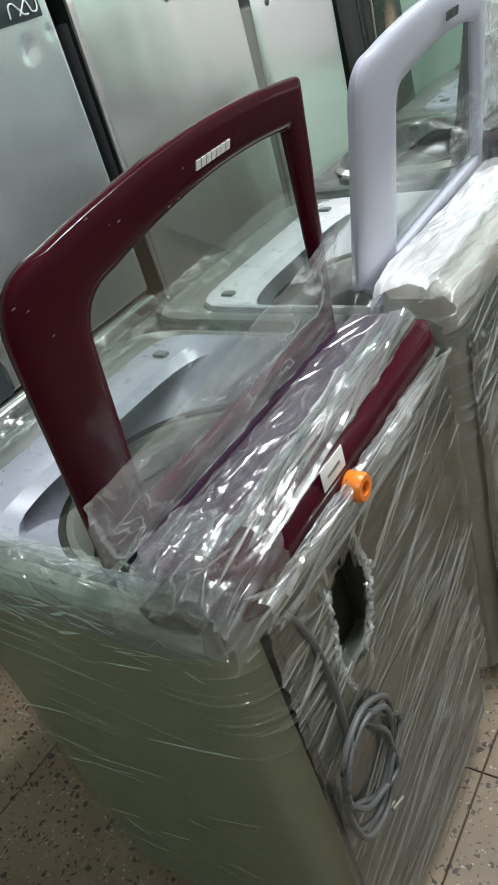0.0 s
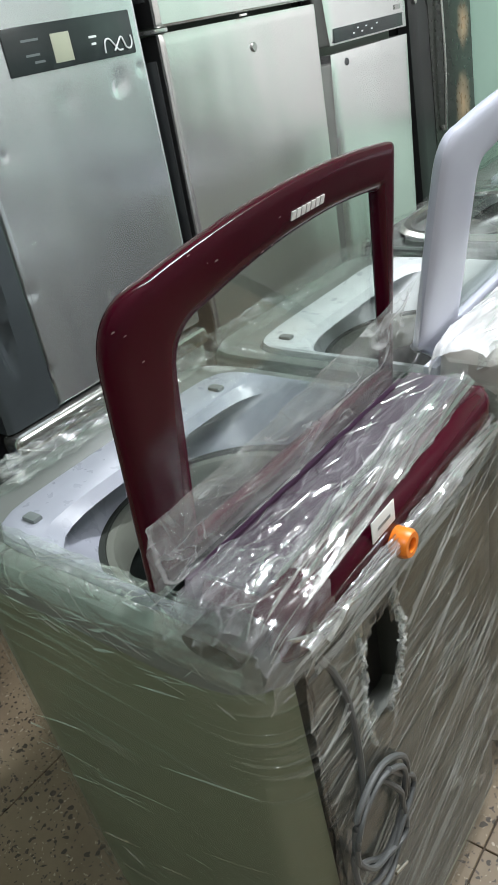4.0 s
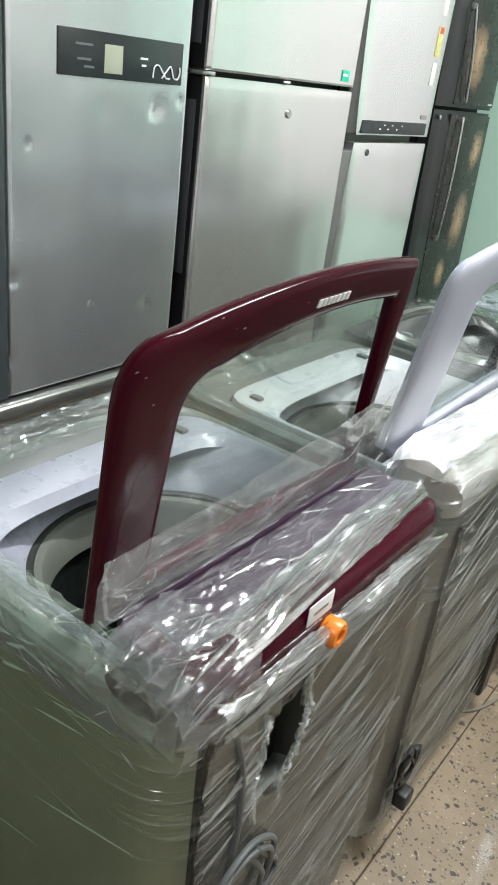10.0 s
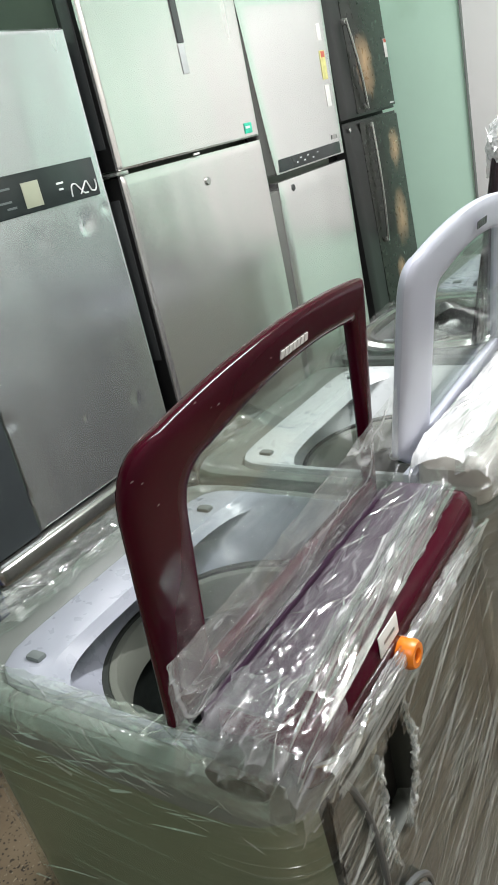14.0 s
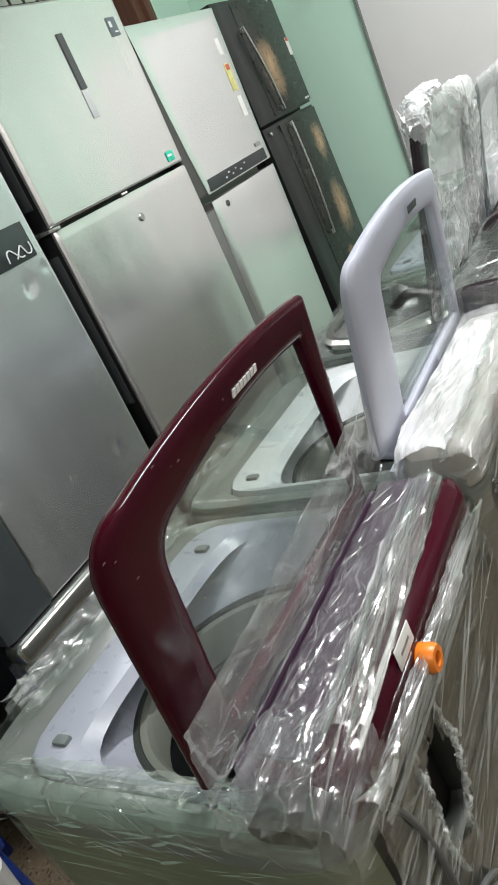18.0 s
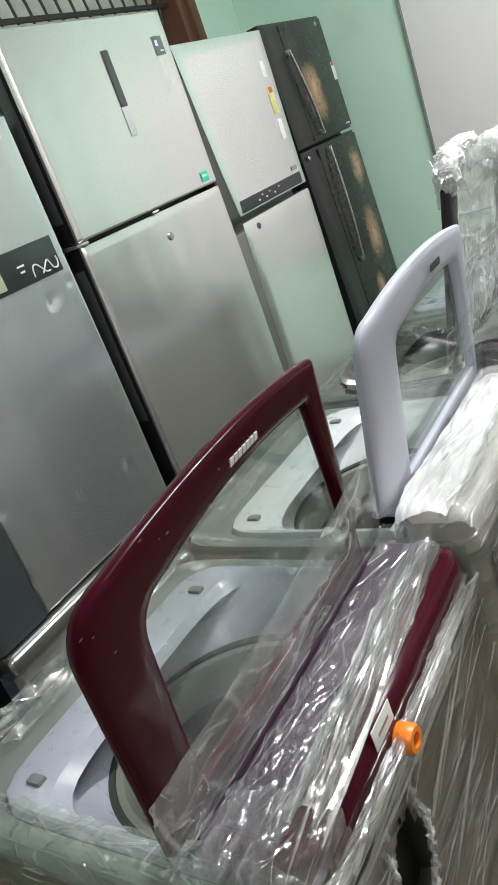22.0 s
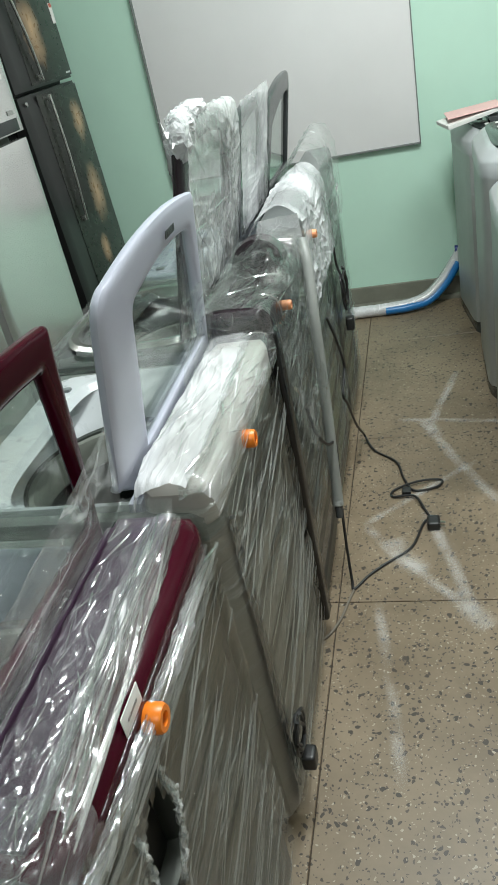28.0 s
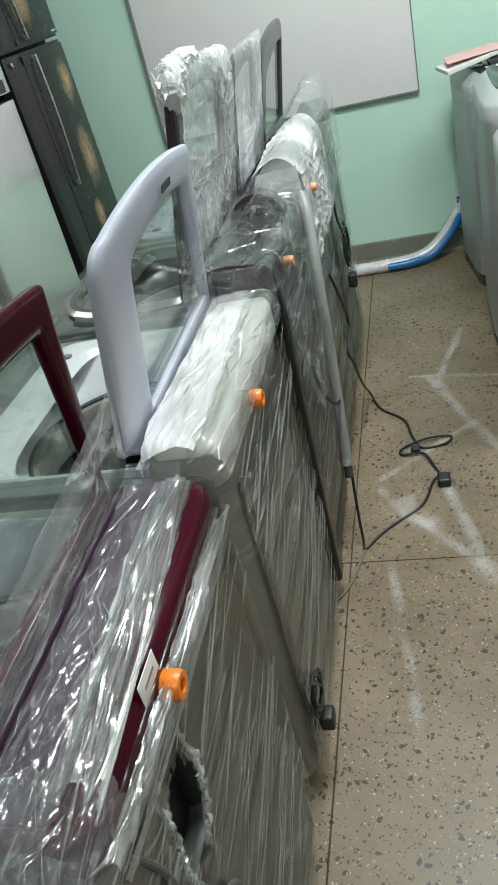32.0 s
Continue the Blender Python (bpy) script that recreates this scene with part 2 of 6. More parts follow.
WALL_GREEN = mat("green_wall_paint", (0.56, 0.79, 0.66), 0.5, vary=0.05, scale=1.3, bump=0.25, bump_scale=30, dirt=(0.45, 0.66, 0.52), dirt_at=(0.66, 0.95))
WALL_CREAM = mat("cream_wall_paint", (0.45, 0.44, 0.41), 0.6, vary=0.06, scale=1.3, bump=0.2, bump_scale=30)
BOARD_WHITE = mat("white_board_laminate", (0.79, 0.78, 0.78), 0.35, vary=0.03, scale=2.0)
BOARD_EDGE = mat("board_edge", (0.20, 0.22, 0.21), 0.6)
CEILING = mat("ceiling_whitewash", (0.72, 0.76, 0.72), 0.8, vary=0.04, scale=2)
SKIRT = mat("skirting_stone", (0.20, 0.20, 0.16), 0.5, vary=0.15, scale=9, bump=0.2)
TERRAZZO = terrazzo_mat()
GROUT = mat("grout", (0.07, 0.055, 0.04), 0.9)
WOOD = mat("brown_window_wood", (0.12, 0.05, 0.03), 0.45, vary=0.3, scale=14, stretch=(1, 1, 0.15), bump=0.2)
IRON = mat("dark_grille_iron", (0.035, 0.035, 0.03), 0.5, metal=0.3)
FROST = mat("frosted_window_glass", (0.42, 0.46, 0.40), 0.4, vary=0.25, scale=5)
STEEL_A = steel_mat("steel_fridge_one", (0.76, 0.78, 0.80))
STEEL_B = steel_mat("steel_fridge_two", (0.80, 0.77, 0.76))
STEEL_C = steel_mat("steel_fridge_three", (0.88, 0.87, 0.86))
STEEL_TRIM = mat("polished_trim", (0.5, 0.5, 0.48), 0.22, metal=0.9)
FRIDGE_SIDE = mat("grey_green_fridge_side", (0.10, 0.13, 0.10), 0.5)
# black plastic, also used where hollows and grips are painted in shade
BLACK_PLASTIC_SHADE = mat("black_plastic_and_shade", (0.008, 0.008, 0.008), 0.5, spec=0.25)
DARK_PANEL = mat("dark_control_panel", (0.022, 0.028, 0.028), 0.18, vary=0.2)
LCD = mat("unlit_display", (0.34, 0.36, 0.27), 0.3)
PRINT_GREY = mat("pale_print", (0.62, 0.64, 0.64), 0.5)
GREEN_STICKER = mat("green_hologram_sticker", (0.02, 0.50, 0.32), 0.3, vary=0.4, scale=60)
WHITE_STICKER = mat("white_sticker", (0.78, 0.77, 0.74), 0.55)
YELLOW_STICKER = mat("yellow_sticker", (0.66, 0.62, 0.25), 0.5, vary=0.2, scale=40)
RED_STICKER = mat("red_sticker", (0.55, 0.12, 0.08), 0.5)
PINK_PAPER = mat("pink_card", (0.80, 0.50, 0.48), 0.6)
MAROON = mat("maroon_plastic", (0.044, 0.0014, 0.0085), 0.15, vary=0.12, scale=5, spec=0.2, rough_vary=0.015)
LILAC_WHITE = mat("lilac_white_plastic", (0.44, 0.45, 0.53), 0.30, vary=0.03)
VIOLET = mat("dark_violet_plastic", (0.048, 0.025, 0.048), 0.3)
DARK_PURPLE = mat("dark_purple_plastic", (0.022, 0.011, 0.017), 0.25, coat=0.3)
SCRAP = mat("white_film_scrap", (0.80, 0.80, 0.80), 0.35)
GREY_PLASTIC = mat("grey_plastic", (0.20, 0.21, 0.21), 0.3)
DARK_GREY = mat("dark_grey_plastic", (0.055, 0.058, 0.06), 0.25)
TOP_GREY = mat("pale_blue_grey_plastic", (0.38, 0.395, 0.46), 0.28, vary=0.04)
TOP_WHITE = mat("off_white_top_plastic", (0.56, 0.585, 0.60), 0.28, vary=0.04)
TOP_DARK = mat("dark_top_plastic", (0.07, 0.075, 0.075), 0.25)
CABINET = mat("grey_steel_cabinet", (0.215, 0.245, 0.165), 0.34, metal=0.25, vary=0.06)
CABINET_TAN = mat("taupe_steel_cabinet", (0.21, 0.195, 0.175), 0.42, metal=0.0, vary=0.06)
BACK_STEEL = mat("galvanised_back_panel", (0.040, 0.042, 0.036), 0.4, metal=0.4, vary=0.12, scale=10)
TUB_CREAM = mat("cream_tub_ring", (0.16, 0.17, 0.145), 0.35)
# dark rubber, also the painted shade in the console recess
TUB_DARK = mat("dark_rubber_and_recess_shade", (0.03, 0.035, 0.03), 0.5)
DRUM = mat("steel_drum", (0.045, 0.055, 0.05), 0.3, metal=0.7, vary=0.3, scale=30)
RUBBER = mat("grey_rubber", (0.16, 0.18, 0.18), 0.6)
ORANGE = mat("orange_cap_plastic", (0.85, 0.22, 0.015), 0.32, vary=0.08, scale=40)
PALE_ORANGE = mat("faded_orange_cap_plastic", (0.72, 0.30, 0.14), 0.45)
CABLE_GREY = mat("grey_cable", (0.10, 0.105, 0.105), 0.42)
CABLE_BLACK = mat("black_cable", (0.018, 0.018, 0.018), 0.4)
HOSE = mat("pale_grey_hose", (0.24, 0.25, 0.235), 0.45, bump=0.1)
BRASS = mat("plug_pin_metal", (0.6, 0.58, 0.52), 0.3, metal=1.0)
BLUE = mat("blue_plastic", (0.012, 0.035, 0.20), 0.35)
WHITE_PLASTIC = mat("white_plastic", (0.68, 0.67, 0.65), 0.35)
WINE = mat("wine_red_plastic", (0.22, 0.02, 0.05), 0.4)
RIGHT_BODY = mat("silver_washer_body", (0.36, 0.375, 0.365), 0.38, metal=0.3)
RIGHT_TOP = mat("pale_silver_top", (0.36, 0.375, 0.38), 0.3)
BLUE_GREY_PANEL = mat("blue_grey_panel", (0.22, 0.28, 0.34), 0.3)
FILM = film_mat("stretch_film", 0.0096, 0.16, (0.5, 0.5, 7), strength=0.8, rough=0.09, gloss=0.075, colour=(0.84, 0.86, 0.82), distance=0.010, calm=0.55)
FILM_BACK = film_mat("creased_back_film", 0.012, 0.48, (0.9, 0.9, 7), strength=0.9, rough=0.07, gloss=0.13, colour=(0.82, 0.85, 0.81), distance=0.006, cells=(30, 3.2, 34), tilt=0.010)
FILM_CONSOLE = film_mat("crumpled_film", 0.065, 0.26, (5.0, 0.9, 5.0), strength=0.8, colour=(0.76, 0.74, 0.79), rough=0.07, gloss=0.085, distance=0.003, cells=(26, 7, 26), tilt=0.008)
FILM_FOOT = film_mat("hazy_foot_film", 0.15, 0.40, (3, 1.4, 3), strength=0.8, colour=(0.78, 0.80, 0.80), rough=0.08, gloss=0.11, distance=0.003, cells=(34, 10, 34), tilt=0.009)
FILM_END = film_mat("milky_end_film", 0.13, 0.34, (6, 2, 6), strength=0.8, rough=0.08, gloss=0.11, colour=(0.56, 0.60, 0.55), cells=(40, 30, 40), tilt=0.008)
FILM_BAND = film_mat("gathered_film_band", 0.14, 0.50, (6, 0.5, 6), strength=0.7, rough=0.08, gloss=0.14, colour=(0.90, 0.90, 0.91), cells=(60, 4, 60), tilt=0.005)
FILM_WHITE = film_mat("white_foam_film", 0.50, 0.25, (5, 0.9, 5), strength=0.5, colour=(0.86, 0.86, 0.88), rough=0.16, cells=(45, 12, 45), tilt=0.004)
FILM_LID = film_mat("lid_film", 0.03, 0.20, (4, 1.6, 3), strength=0.8, rough=0.07, gloss=0.09, cells=(35, 12, 30), tilt=0.008)
FILM_MILKY = film_mat("milky_film", 0.10, 0.34, (3.5, 2.5, 1.6), strength=0.8, rough=0.08, gloss=0.12, colour=(0.88, 0.89, 0.89), cells=(30, 16, 24), tilt=0.009)
FILM_BAG = film_mat("milky_bag_film", 0.34, 0.30, (3.5, 2.5, 1.6), strength=0.6, rough=0.10, gloss=0.10, colour=(0.86, 0.88, 0.87), cells=(22, 12, 18), tilt=0.007)
FILM_CLEAR = film_mat("thin_clear_film", 0.016, 0.18, (3.5, 2.5, 1.6), strength=0.8, rough=0.07, gloss=0.12, cells=(30, 16, 24), tilt=0.008)
FILM_RIM = film_mat("greenish_rim_film", 0.10, 0.40, (1.6, 4, 4), strength=0.7, rough=0.09, gloss=0.10, colour=(0.66, 0.76, 0.64), cells=(12, 30, 30), tilt=0.007)
FILM_FOLD = film_mat("doubled_film_fold", 0.03, 0.08, (3, 3, 3), strength=0.3, rough=0.11, gloss=0.32, colour=(0.92, 0.92, 0.93))
GLASS = glass_mat("lid_glass", (0.88, 0.92, 0.90))


def floral_mat():
    """Black fridge door with soft tan blossoms printed on it."""
    m = mat("black_floral_steel", (0.014, 0.016, 0.012), 0.28, metal=0.0, vary=0.15, scale=3)
    nt = m.node_tree
    n, l = nt.nodes, nt.links
    b = n["Principled BSDF"]
    tc = n.new("ShaderNodeTexCoord")
    out = b.inputs["Base Color"].links[0].from_socket
    for y, z, ry, rz in ((0.32, 1.57, 0.10, 0.15), (0.50, 1.19, 0.07, 0.11), (0.46, 0.87, 0.09, 0.15), (0.36, 0.62, 0.06, 0.08)):
        mp = n.new("ShaderNodeMapping")
        mp.inputs["Location"].default_value = (0, -y / ry, -z / rz)
        mp.inputs["Scale"].default_value = (0.01, 1 / ry, 1 / rz)
        l.new(tc.outputs["Object"], mp.inputs[0])
        g = n.new("ShaderNodeTexGradient")
        g.gradient_type = "SPHERICAL"
        wob = n.new("ShaderNodeTexNoise")
        wob.inputs["Scale"].default_value = 14
        l.new(tc.outputs["Object"], wob.inputs["Vector"])
        add = n.new("ShaderNodeVectorMath")
        add.operation = "MULTIPLY_ADD"
        add.inputs[1].default_value = (0, 0.7, 0.7)
        l.new(wob.outputs["Color"], add.inputs[0])
        l.new(mp.outputs[0], add.inputs[2])
        off = n.new("ShaderNodeVectorMath")
        off.operation = "SUBTRACT"
        off.inputs[1].default_value = (0, 0.35, 0.35)
        l.new(add.outputs[0], off.inputs[0])
        l.new(off.outputs[0], g.inputs[0])
        mx = n.new("ShaderNodeMix")
        mx.data_type = "RGBA"
        l.new(g.outputs[1], mx.inputs[0])
        l.new(out, mx.inputs[6])
        mx.inputs[7].default_value = (0.50, 0.33, 0.19, 1)
        out = mx.outputs[2]
    l.new(out, b.inputs["Base Color"])
    return m


FLORAL = floral_mat()


# ---- mesh helpers ----
def finish(bm, name, material, parent=None, label="", smooth=True, at=None):
    bmesh.ops.recalc_face_normals(bm, faces=bm.faces)
    me = bpy.data.meshes.new(name)
    bm.to_mesh(me)
    bm.free()
    if smooth:
        for p in me.polygons:
            p.use_smooth = True
        me.set_sharp_from_angle(angle=radians(38))
    me.materials.append(material)
    ob = new(name, me)
    if parent is not None:
        ob.parent = parent
    if at is not None:
        ob.matrix_basis = at
    if label:
        tagged(ob, label)
    return ob


def part(name, bm, material, parent, label="", smooth=True, at=None):
    return finish(bm, name, material, parent, label, smooth, at)


def thing(name, label, category, group="", place=(0, 0, 0), turn=0):
    ob = new(name)
    ob.empty_display_size = 0.05
    ob.matrix_basis = pose(*place, 0, 0, turn)
    return tagged(ob, label, category, group)


def box(x0, x1, y0, y1, z0, z1, bevel=0.004, seg=2):
    bm = bmesh.new()
    bmesh.ops.create_cube(bm, size=1)
    bmesh.ops.transform(bm, matrix=Matrix.LocRotScale(((x0 + x1) / 2, (y0 + y1) / 2, (z0 + z1) / 2), None, (x1 - x0, y1 - y0, z1 - z0)), verts=bm.verts)
    if bevel:
        bmesh.ops.bevel(bm, geom=bm.edges[:], offset=bevel, segments=seg, affect="EDGES", profile=0.6)
    return bm


def loft(loops, closed=True, caps=(False, False), ring=False):
    """Skin of quads over loops of equal length."""
    bm = bmesh.new()
    vs = [[bm.verts.new(p) for p in loop] for loop in loops]
    n = len(loops[0])
    pairs = list(zip(vs, vs[1:])) + ([(vs[-1], vs[0])] if ring else [])
    for a, b in pairs:
        for i in range(n if closed else n - 1):
            j = (i + 1) % n
            bm.faces.new((a[i], a[j], b[j], b[i]))
    if caps[0]:
        bm.faces.new(vs[0])
    if caps[1]:
        bm.faces.new(vs[-1])
    return bm


def squircle(cx, cy, hx, hy, z, power=6, n=64):
    pts = []
    for i in range(n):
        a = 2 * math.pi * i / n
        c, s = math.cos(a), math.sin(a)
        k = (abs(c) ** power + abs(s) ** power) ** (-1 / power)
        pts.append((cx + hx * c * k, cy + hy * s * k, z))
    return pts


def smooth_line(points, steps=10):
    """Catmull-Rom line through a few guide points."""
    p = [Vector(q) for q in points]
    p = [2 * p[0] - p[1]] + p + [2 * p[-1] - p[-2]]
    out = []
    for i in range(1, len(p) - 2):
        for k in range(steps):
            t = k / steps
            a, b, c, d = p[i - 1], p[i], p[i + 1], p[i + 2]
            out.append(0.5 * (2 * b + (c - a) * t + (2 * a - 5 * b + 4 * c - d) * t * t + (3 * b - a - 3 * c + d) * t ** 3))
    return out + [p[-2]]


def tube(points, radius, sides=10, ribs=0.0):
    """A round tube along a line of points; ribs: corrugation depth."""
    loops = []
    up = Vector((0.13, 0.21, 0.97))
    for i, p in enumerate(points):
        d = (points[min(i + 1, len(points) - 1)] - points[max(i - 1, 0)]).normalized()
        side = d.cross(up)
        if side.length < 0.05:
            side = d.cross(Vector((1, 0, 0)))
        side.normalize()
        top = side.cross(d)
        r = radius + (ribs if i % 2 else 0)
        loops.append([tuple(p + r * (math.cos(2 * math.pi * k / sides) * side + math.sin(2 * math.pi * k / sides) * top)) for k in range(sides)])
    return loft(loops, caps=(True, True))


def disc(cx, cy, cz, r, depth, axis="x", n=20, bevel=0.002):
    """A short round plug along an axis, from the centre outwards."""
    loops = []
    for rr, d in ((r, 0), (r, depth - bevel), (r - bevel, depth)):
        loop = []
        for i in range(n):
            a = 2 * math.pi * i / n
            u, v = rr * math.cos(a), rr * math.sin(a)
            loop.append({"x": (cx + d, cy + u, cz + v), "y": (cx + u, cy + d, cz + v), "z": (cx + u, cy + v, cz + d)}[axis])
        loops.append(loop)
    return loft(loops, caps=(True, True))


def bars(marks, x, y, z, height, width, thick=0.0015, lean=0.0):
    """Small leaning blocks that stand for lettering, on a face that looks along +x."""
    bm = bmesh.new()
    step = width / marks
    for i in range(marks):
        a, c = y + i * step, y + (i + 0.74) * step
        q = [(a, z), (c, z), (c + lean * height, z + height), (a + lean * height, z + height)]
        f = [bm.verts.new((x, *p)) for p in q]
        g = [bm.verts.new((x + thick, *p)) for p in q]
        bm.faces.new(g)
        for k in range(4):
            bm.faces.new((f[k], f[(k + 1) % 4], g[(k + 1) % 4], g[k]))
    return bm


def fbm(x, y, z):
    return noise.noise((x, y, z)) + 0.5 * noise.noise((2.1 * x, 2.1 * y, 2.1 * z + 7)) + 0.25 * noise.noise((4.3 * x, 4.3 * y, 4.3 * z + 3))


# ---- setting ----
X_WEST, X_EAST, Y_SOUTH, Y_NORTH, Z_CEIL = -1.76, 1.42, -3.0, 3.40, 3.0


def slab(name, material, x0, x1, y0, y1, z0, z1, label="", bevel=0.0):
    ob = finish(box(x0, x1, y0, y1, z0, z1, bevel), name, material, smooth=False)
    return tagged(ob, label or name.replace("_", " "), kind="structure")


floor = slab("floor", GROUT, X_WEST - 0.2, X_EAST + 0.2, Y_SOUTH - 0.2, Y_NORTH + 0.2, -0.12, -0.006, "speckled brown terrazzo floor with thin dark joints")
slab("ceiling", CEILING, X_WEST - 0.2, X_EAST + 0.2, Y_SOUTH - 0.2, Y_NORTH + 0.2, Z_CEIL, Z_CEIL + 0.15, "plain whitewashed ceiling")
slab("wall_north", WALL_GREEN, X_WEST - 0.2, X_EAST + 0.2, Y_NORTH, Y_NORTH + 0.2, -0.01, Z_CEIL, "mint green painted plaster wall with scuffs")
slab("wall_east", WALL_CREAM, X_EAST, X_EAST + 0.2, Y_SOUTH, Y_NORTH, -0.01, Z_CEIL, "plain cream plaster wall")
slab("wall_south", WALL_CREAM, X_WEST - 0.2, X_EAST + 0.2, Y_SOUTH - 0.2, Y_SOUTH, -0.01, Z_CEIL, "plain cream plaster wall")

# the west wall has a window opening behind the refrigerators
WIN_Y0, WIN_Y1, WIN_Z0, WIN_Z1 = 1.52, 2.95, 1.25, 2.55


def wall_with_opening():
    bm = bmesh.new()
    for y0, y1, z0, z1 in ((Y_SOUTH, WIN_Y0, -0.01, Z_CEIL), (WIN_Y1, Y_NORTH, -0.01, Z_CEIL), (WIN_Y0, WIN_Y1, -0.01, WIN_Z0), (WIN_Y0, WIN_Y1, WIN_Z1, Z_CEIL)):
        b = box(X_WEST - 0.2, X_WEST, y0, y1, z0, z1, 0)
        me = bpy.data.meshes.new("tmp")
        b.to_mesh(me)
        b.free()
        bm.from_mesh(me)
        bpy.data.meshes.remove(me)
    return tagged(finish(bm, "wall_west", WALL_GREEN, smooth=False), "mint green plaster wall with a grilled window", kind="structure")


wall_with_opening()


def window():
    w = tagged(thing("window_1", "brown wooden window with curled iron grille bars", "window"), kind="structure")
    f = 0.09
    for y0, y1, z0, z1 in ((WIN_Y0, WIN_Y0 + f, WIN_Z0, WIN_Z1), (WIN_Y1 - f, WIN_Y1, WIN_Z0, WIN_Z1), (WIN_Y0 + f, WIN_Y1 - f, WIN_Z0, WIN_Z0 + f), (WIN_Y0 + f, WIN_Y1 - f, WIN_Z1 - f, WIN_Z1)):
        part("window_frame", box(X_WEST - 0.11, X_WEST + 0.02, y0, y1, z0, z1, 0.008), WOOD, w)
    part("window_frame", box(X_WEST - 0.02, X_WEST + 0.045, WIN_Y1 - 0.03, WIN_Y1 + 0.035, WIN_Z0, WIN_Z1, 0.012), WOOD, w)
    part("window_frame", box(X_WEST - 0.02, X_WEST + 0.03, WIN_Y0 + f, WIN_Y0 + f + 0.035, WIN_Z0, WIN_Z1, 0.004), WHITE_PLASTIC, w, "pale painted stile")
    part("pane", box(X_WEST - 0.12, X_WEST - 0.113, WIN_Y0 + f, WIN_Y1 - f, WIN_Z0 + f, WIN_Z1 - f, 0), FROST, w)
    y = WIN_Y0 + f + 0.06
    while y < WIN_Y1 - f - 0.03:
        # an S-curled bar, thicker at its belly
        pts = []
        for k in range(25):
            s = k / 24
            z = WIN_Z0 + f + s * (WIN_Z1 - WIN_Z0 - 2 * f)
            pts.append(Vector((X_WEST - 0.04, y + 0.022 * math.sin(s * 6 * math.pi), z)))
        part("grille_bar", tube(pts, 0.006, 8), IRON, w)
        y += 0.085
    for z in (1.62, 2.16):
        part("grille_bar", box(X_WEST - 0.048, X_WEST - 0.032, WIN_Y0 + f, WIN_Y1 - f, z, z + 0.02, 0.003), IRON, w)


window()

slab("baseboard", SKIRT, X_WEST, X_EAST, Y_NORTH - 0.018, Y_NORTH, -0.004, 0.105, "grey stone skirting along the wall", 0.004)
slab("baseboard", SKIRT, X_WEST, X_EAST, Y_NORTH - 0.05, Y_NORTH - 0.018, -0.004, 0.02, "low cement ledge under the skirting", 0.004)

board = thing("whiteboard", "large off-white board with a thin dark edge on the green wall", "board")
part("panel", box(-0.908, 0.334, Y_NORTH - 0.024, Y_NORTH - 0.004, 0.795, 2.05, 0.002), BOARD_WHITE, board)
for x0, x1, z0, z1 in ((-0.92, -0.908, 0.783, 2.062), (0.334, 0.339, 0.787, 2.062), (-0.908, 0.334, 0.787, 0.795), (-0.908, 0.334, 2.05, 2.062)):
    part("edge_strip", box(x0, x1, Y_NORTH - 0.028, Y_NORTH - 0.002, z0, z1, 0.001), BOARD_EDGE, board)


# ---- refrigerators ----
def dented_door(y0, y1, z0, z1, depth, dents, edge=0.012, nx=110, nz=200):
    """A door whose front sheet carries shallow dents (y, z, radius, depth)."""
    bm = bmesh.new()
    rows = []
    for k in range(nz + 1):
        row = []
        for i in range(nx + 1):
            y, z = y0 + (y1 - y0) * i / nx, z0 + (z1 - z0) * k / nz
            x = 0.0022 * fbm(y * 2.6, z * 1.7, 1 + y0) + 0.0016 * noise.noise((y * 8, z * 0.7, 5 + y0))
            side = min(y - y0, y1 - y, z - z0, z1 - z)
            if side < edge:
                x -= edge - math.sqrt(max(0, edge ** 2 - (edge - side) ** 2))
            for dy, dz, r, d in dents:
                x -= 0.6 * d * math.exp(-((y - dy) ** 2 + (z - dz) ** 2) / r ** 2)
            row.append(bm.verts.new((x, y, z)))
        rows.append(row)
    for a, b in zip(rows, rows[1:]):
        for i in range(nx):
            bm.faces.new((a[i], a[i + 1], b[i + 1], b[i]))
    rim = [v for v in rows[0]] + [r[-1] for r in rows[1:]] + rows[-1][-2::-1] + [r[0] for r in rows[-2:0:-1]]
    back = [bm.verts.new((-depth, v.co.y, v.co.z)) for v in rim]
    for i in range(len(rim)):
        j = (i + 1) % len(rim)
        bm.faces.new((rim[i], rim[j], back[j], back[i]))
    bm.faces.new(back)
    return bm


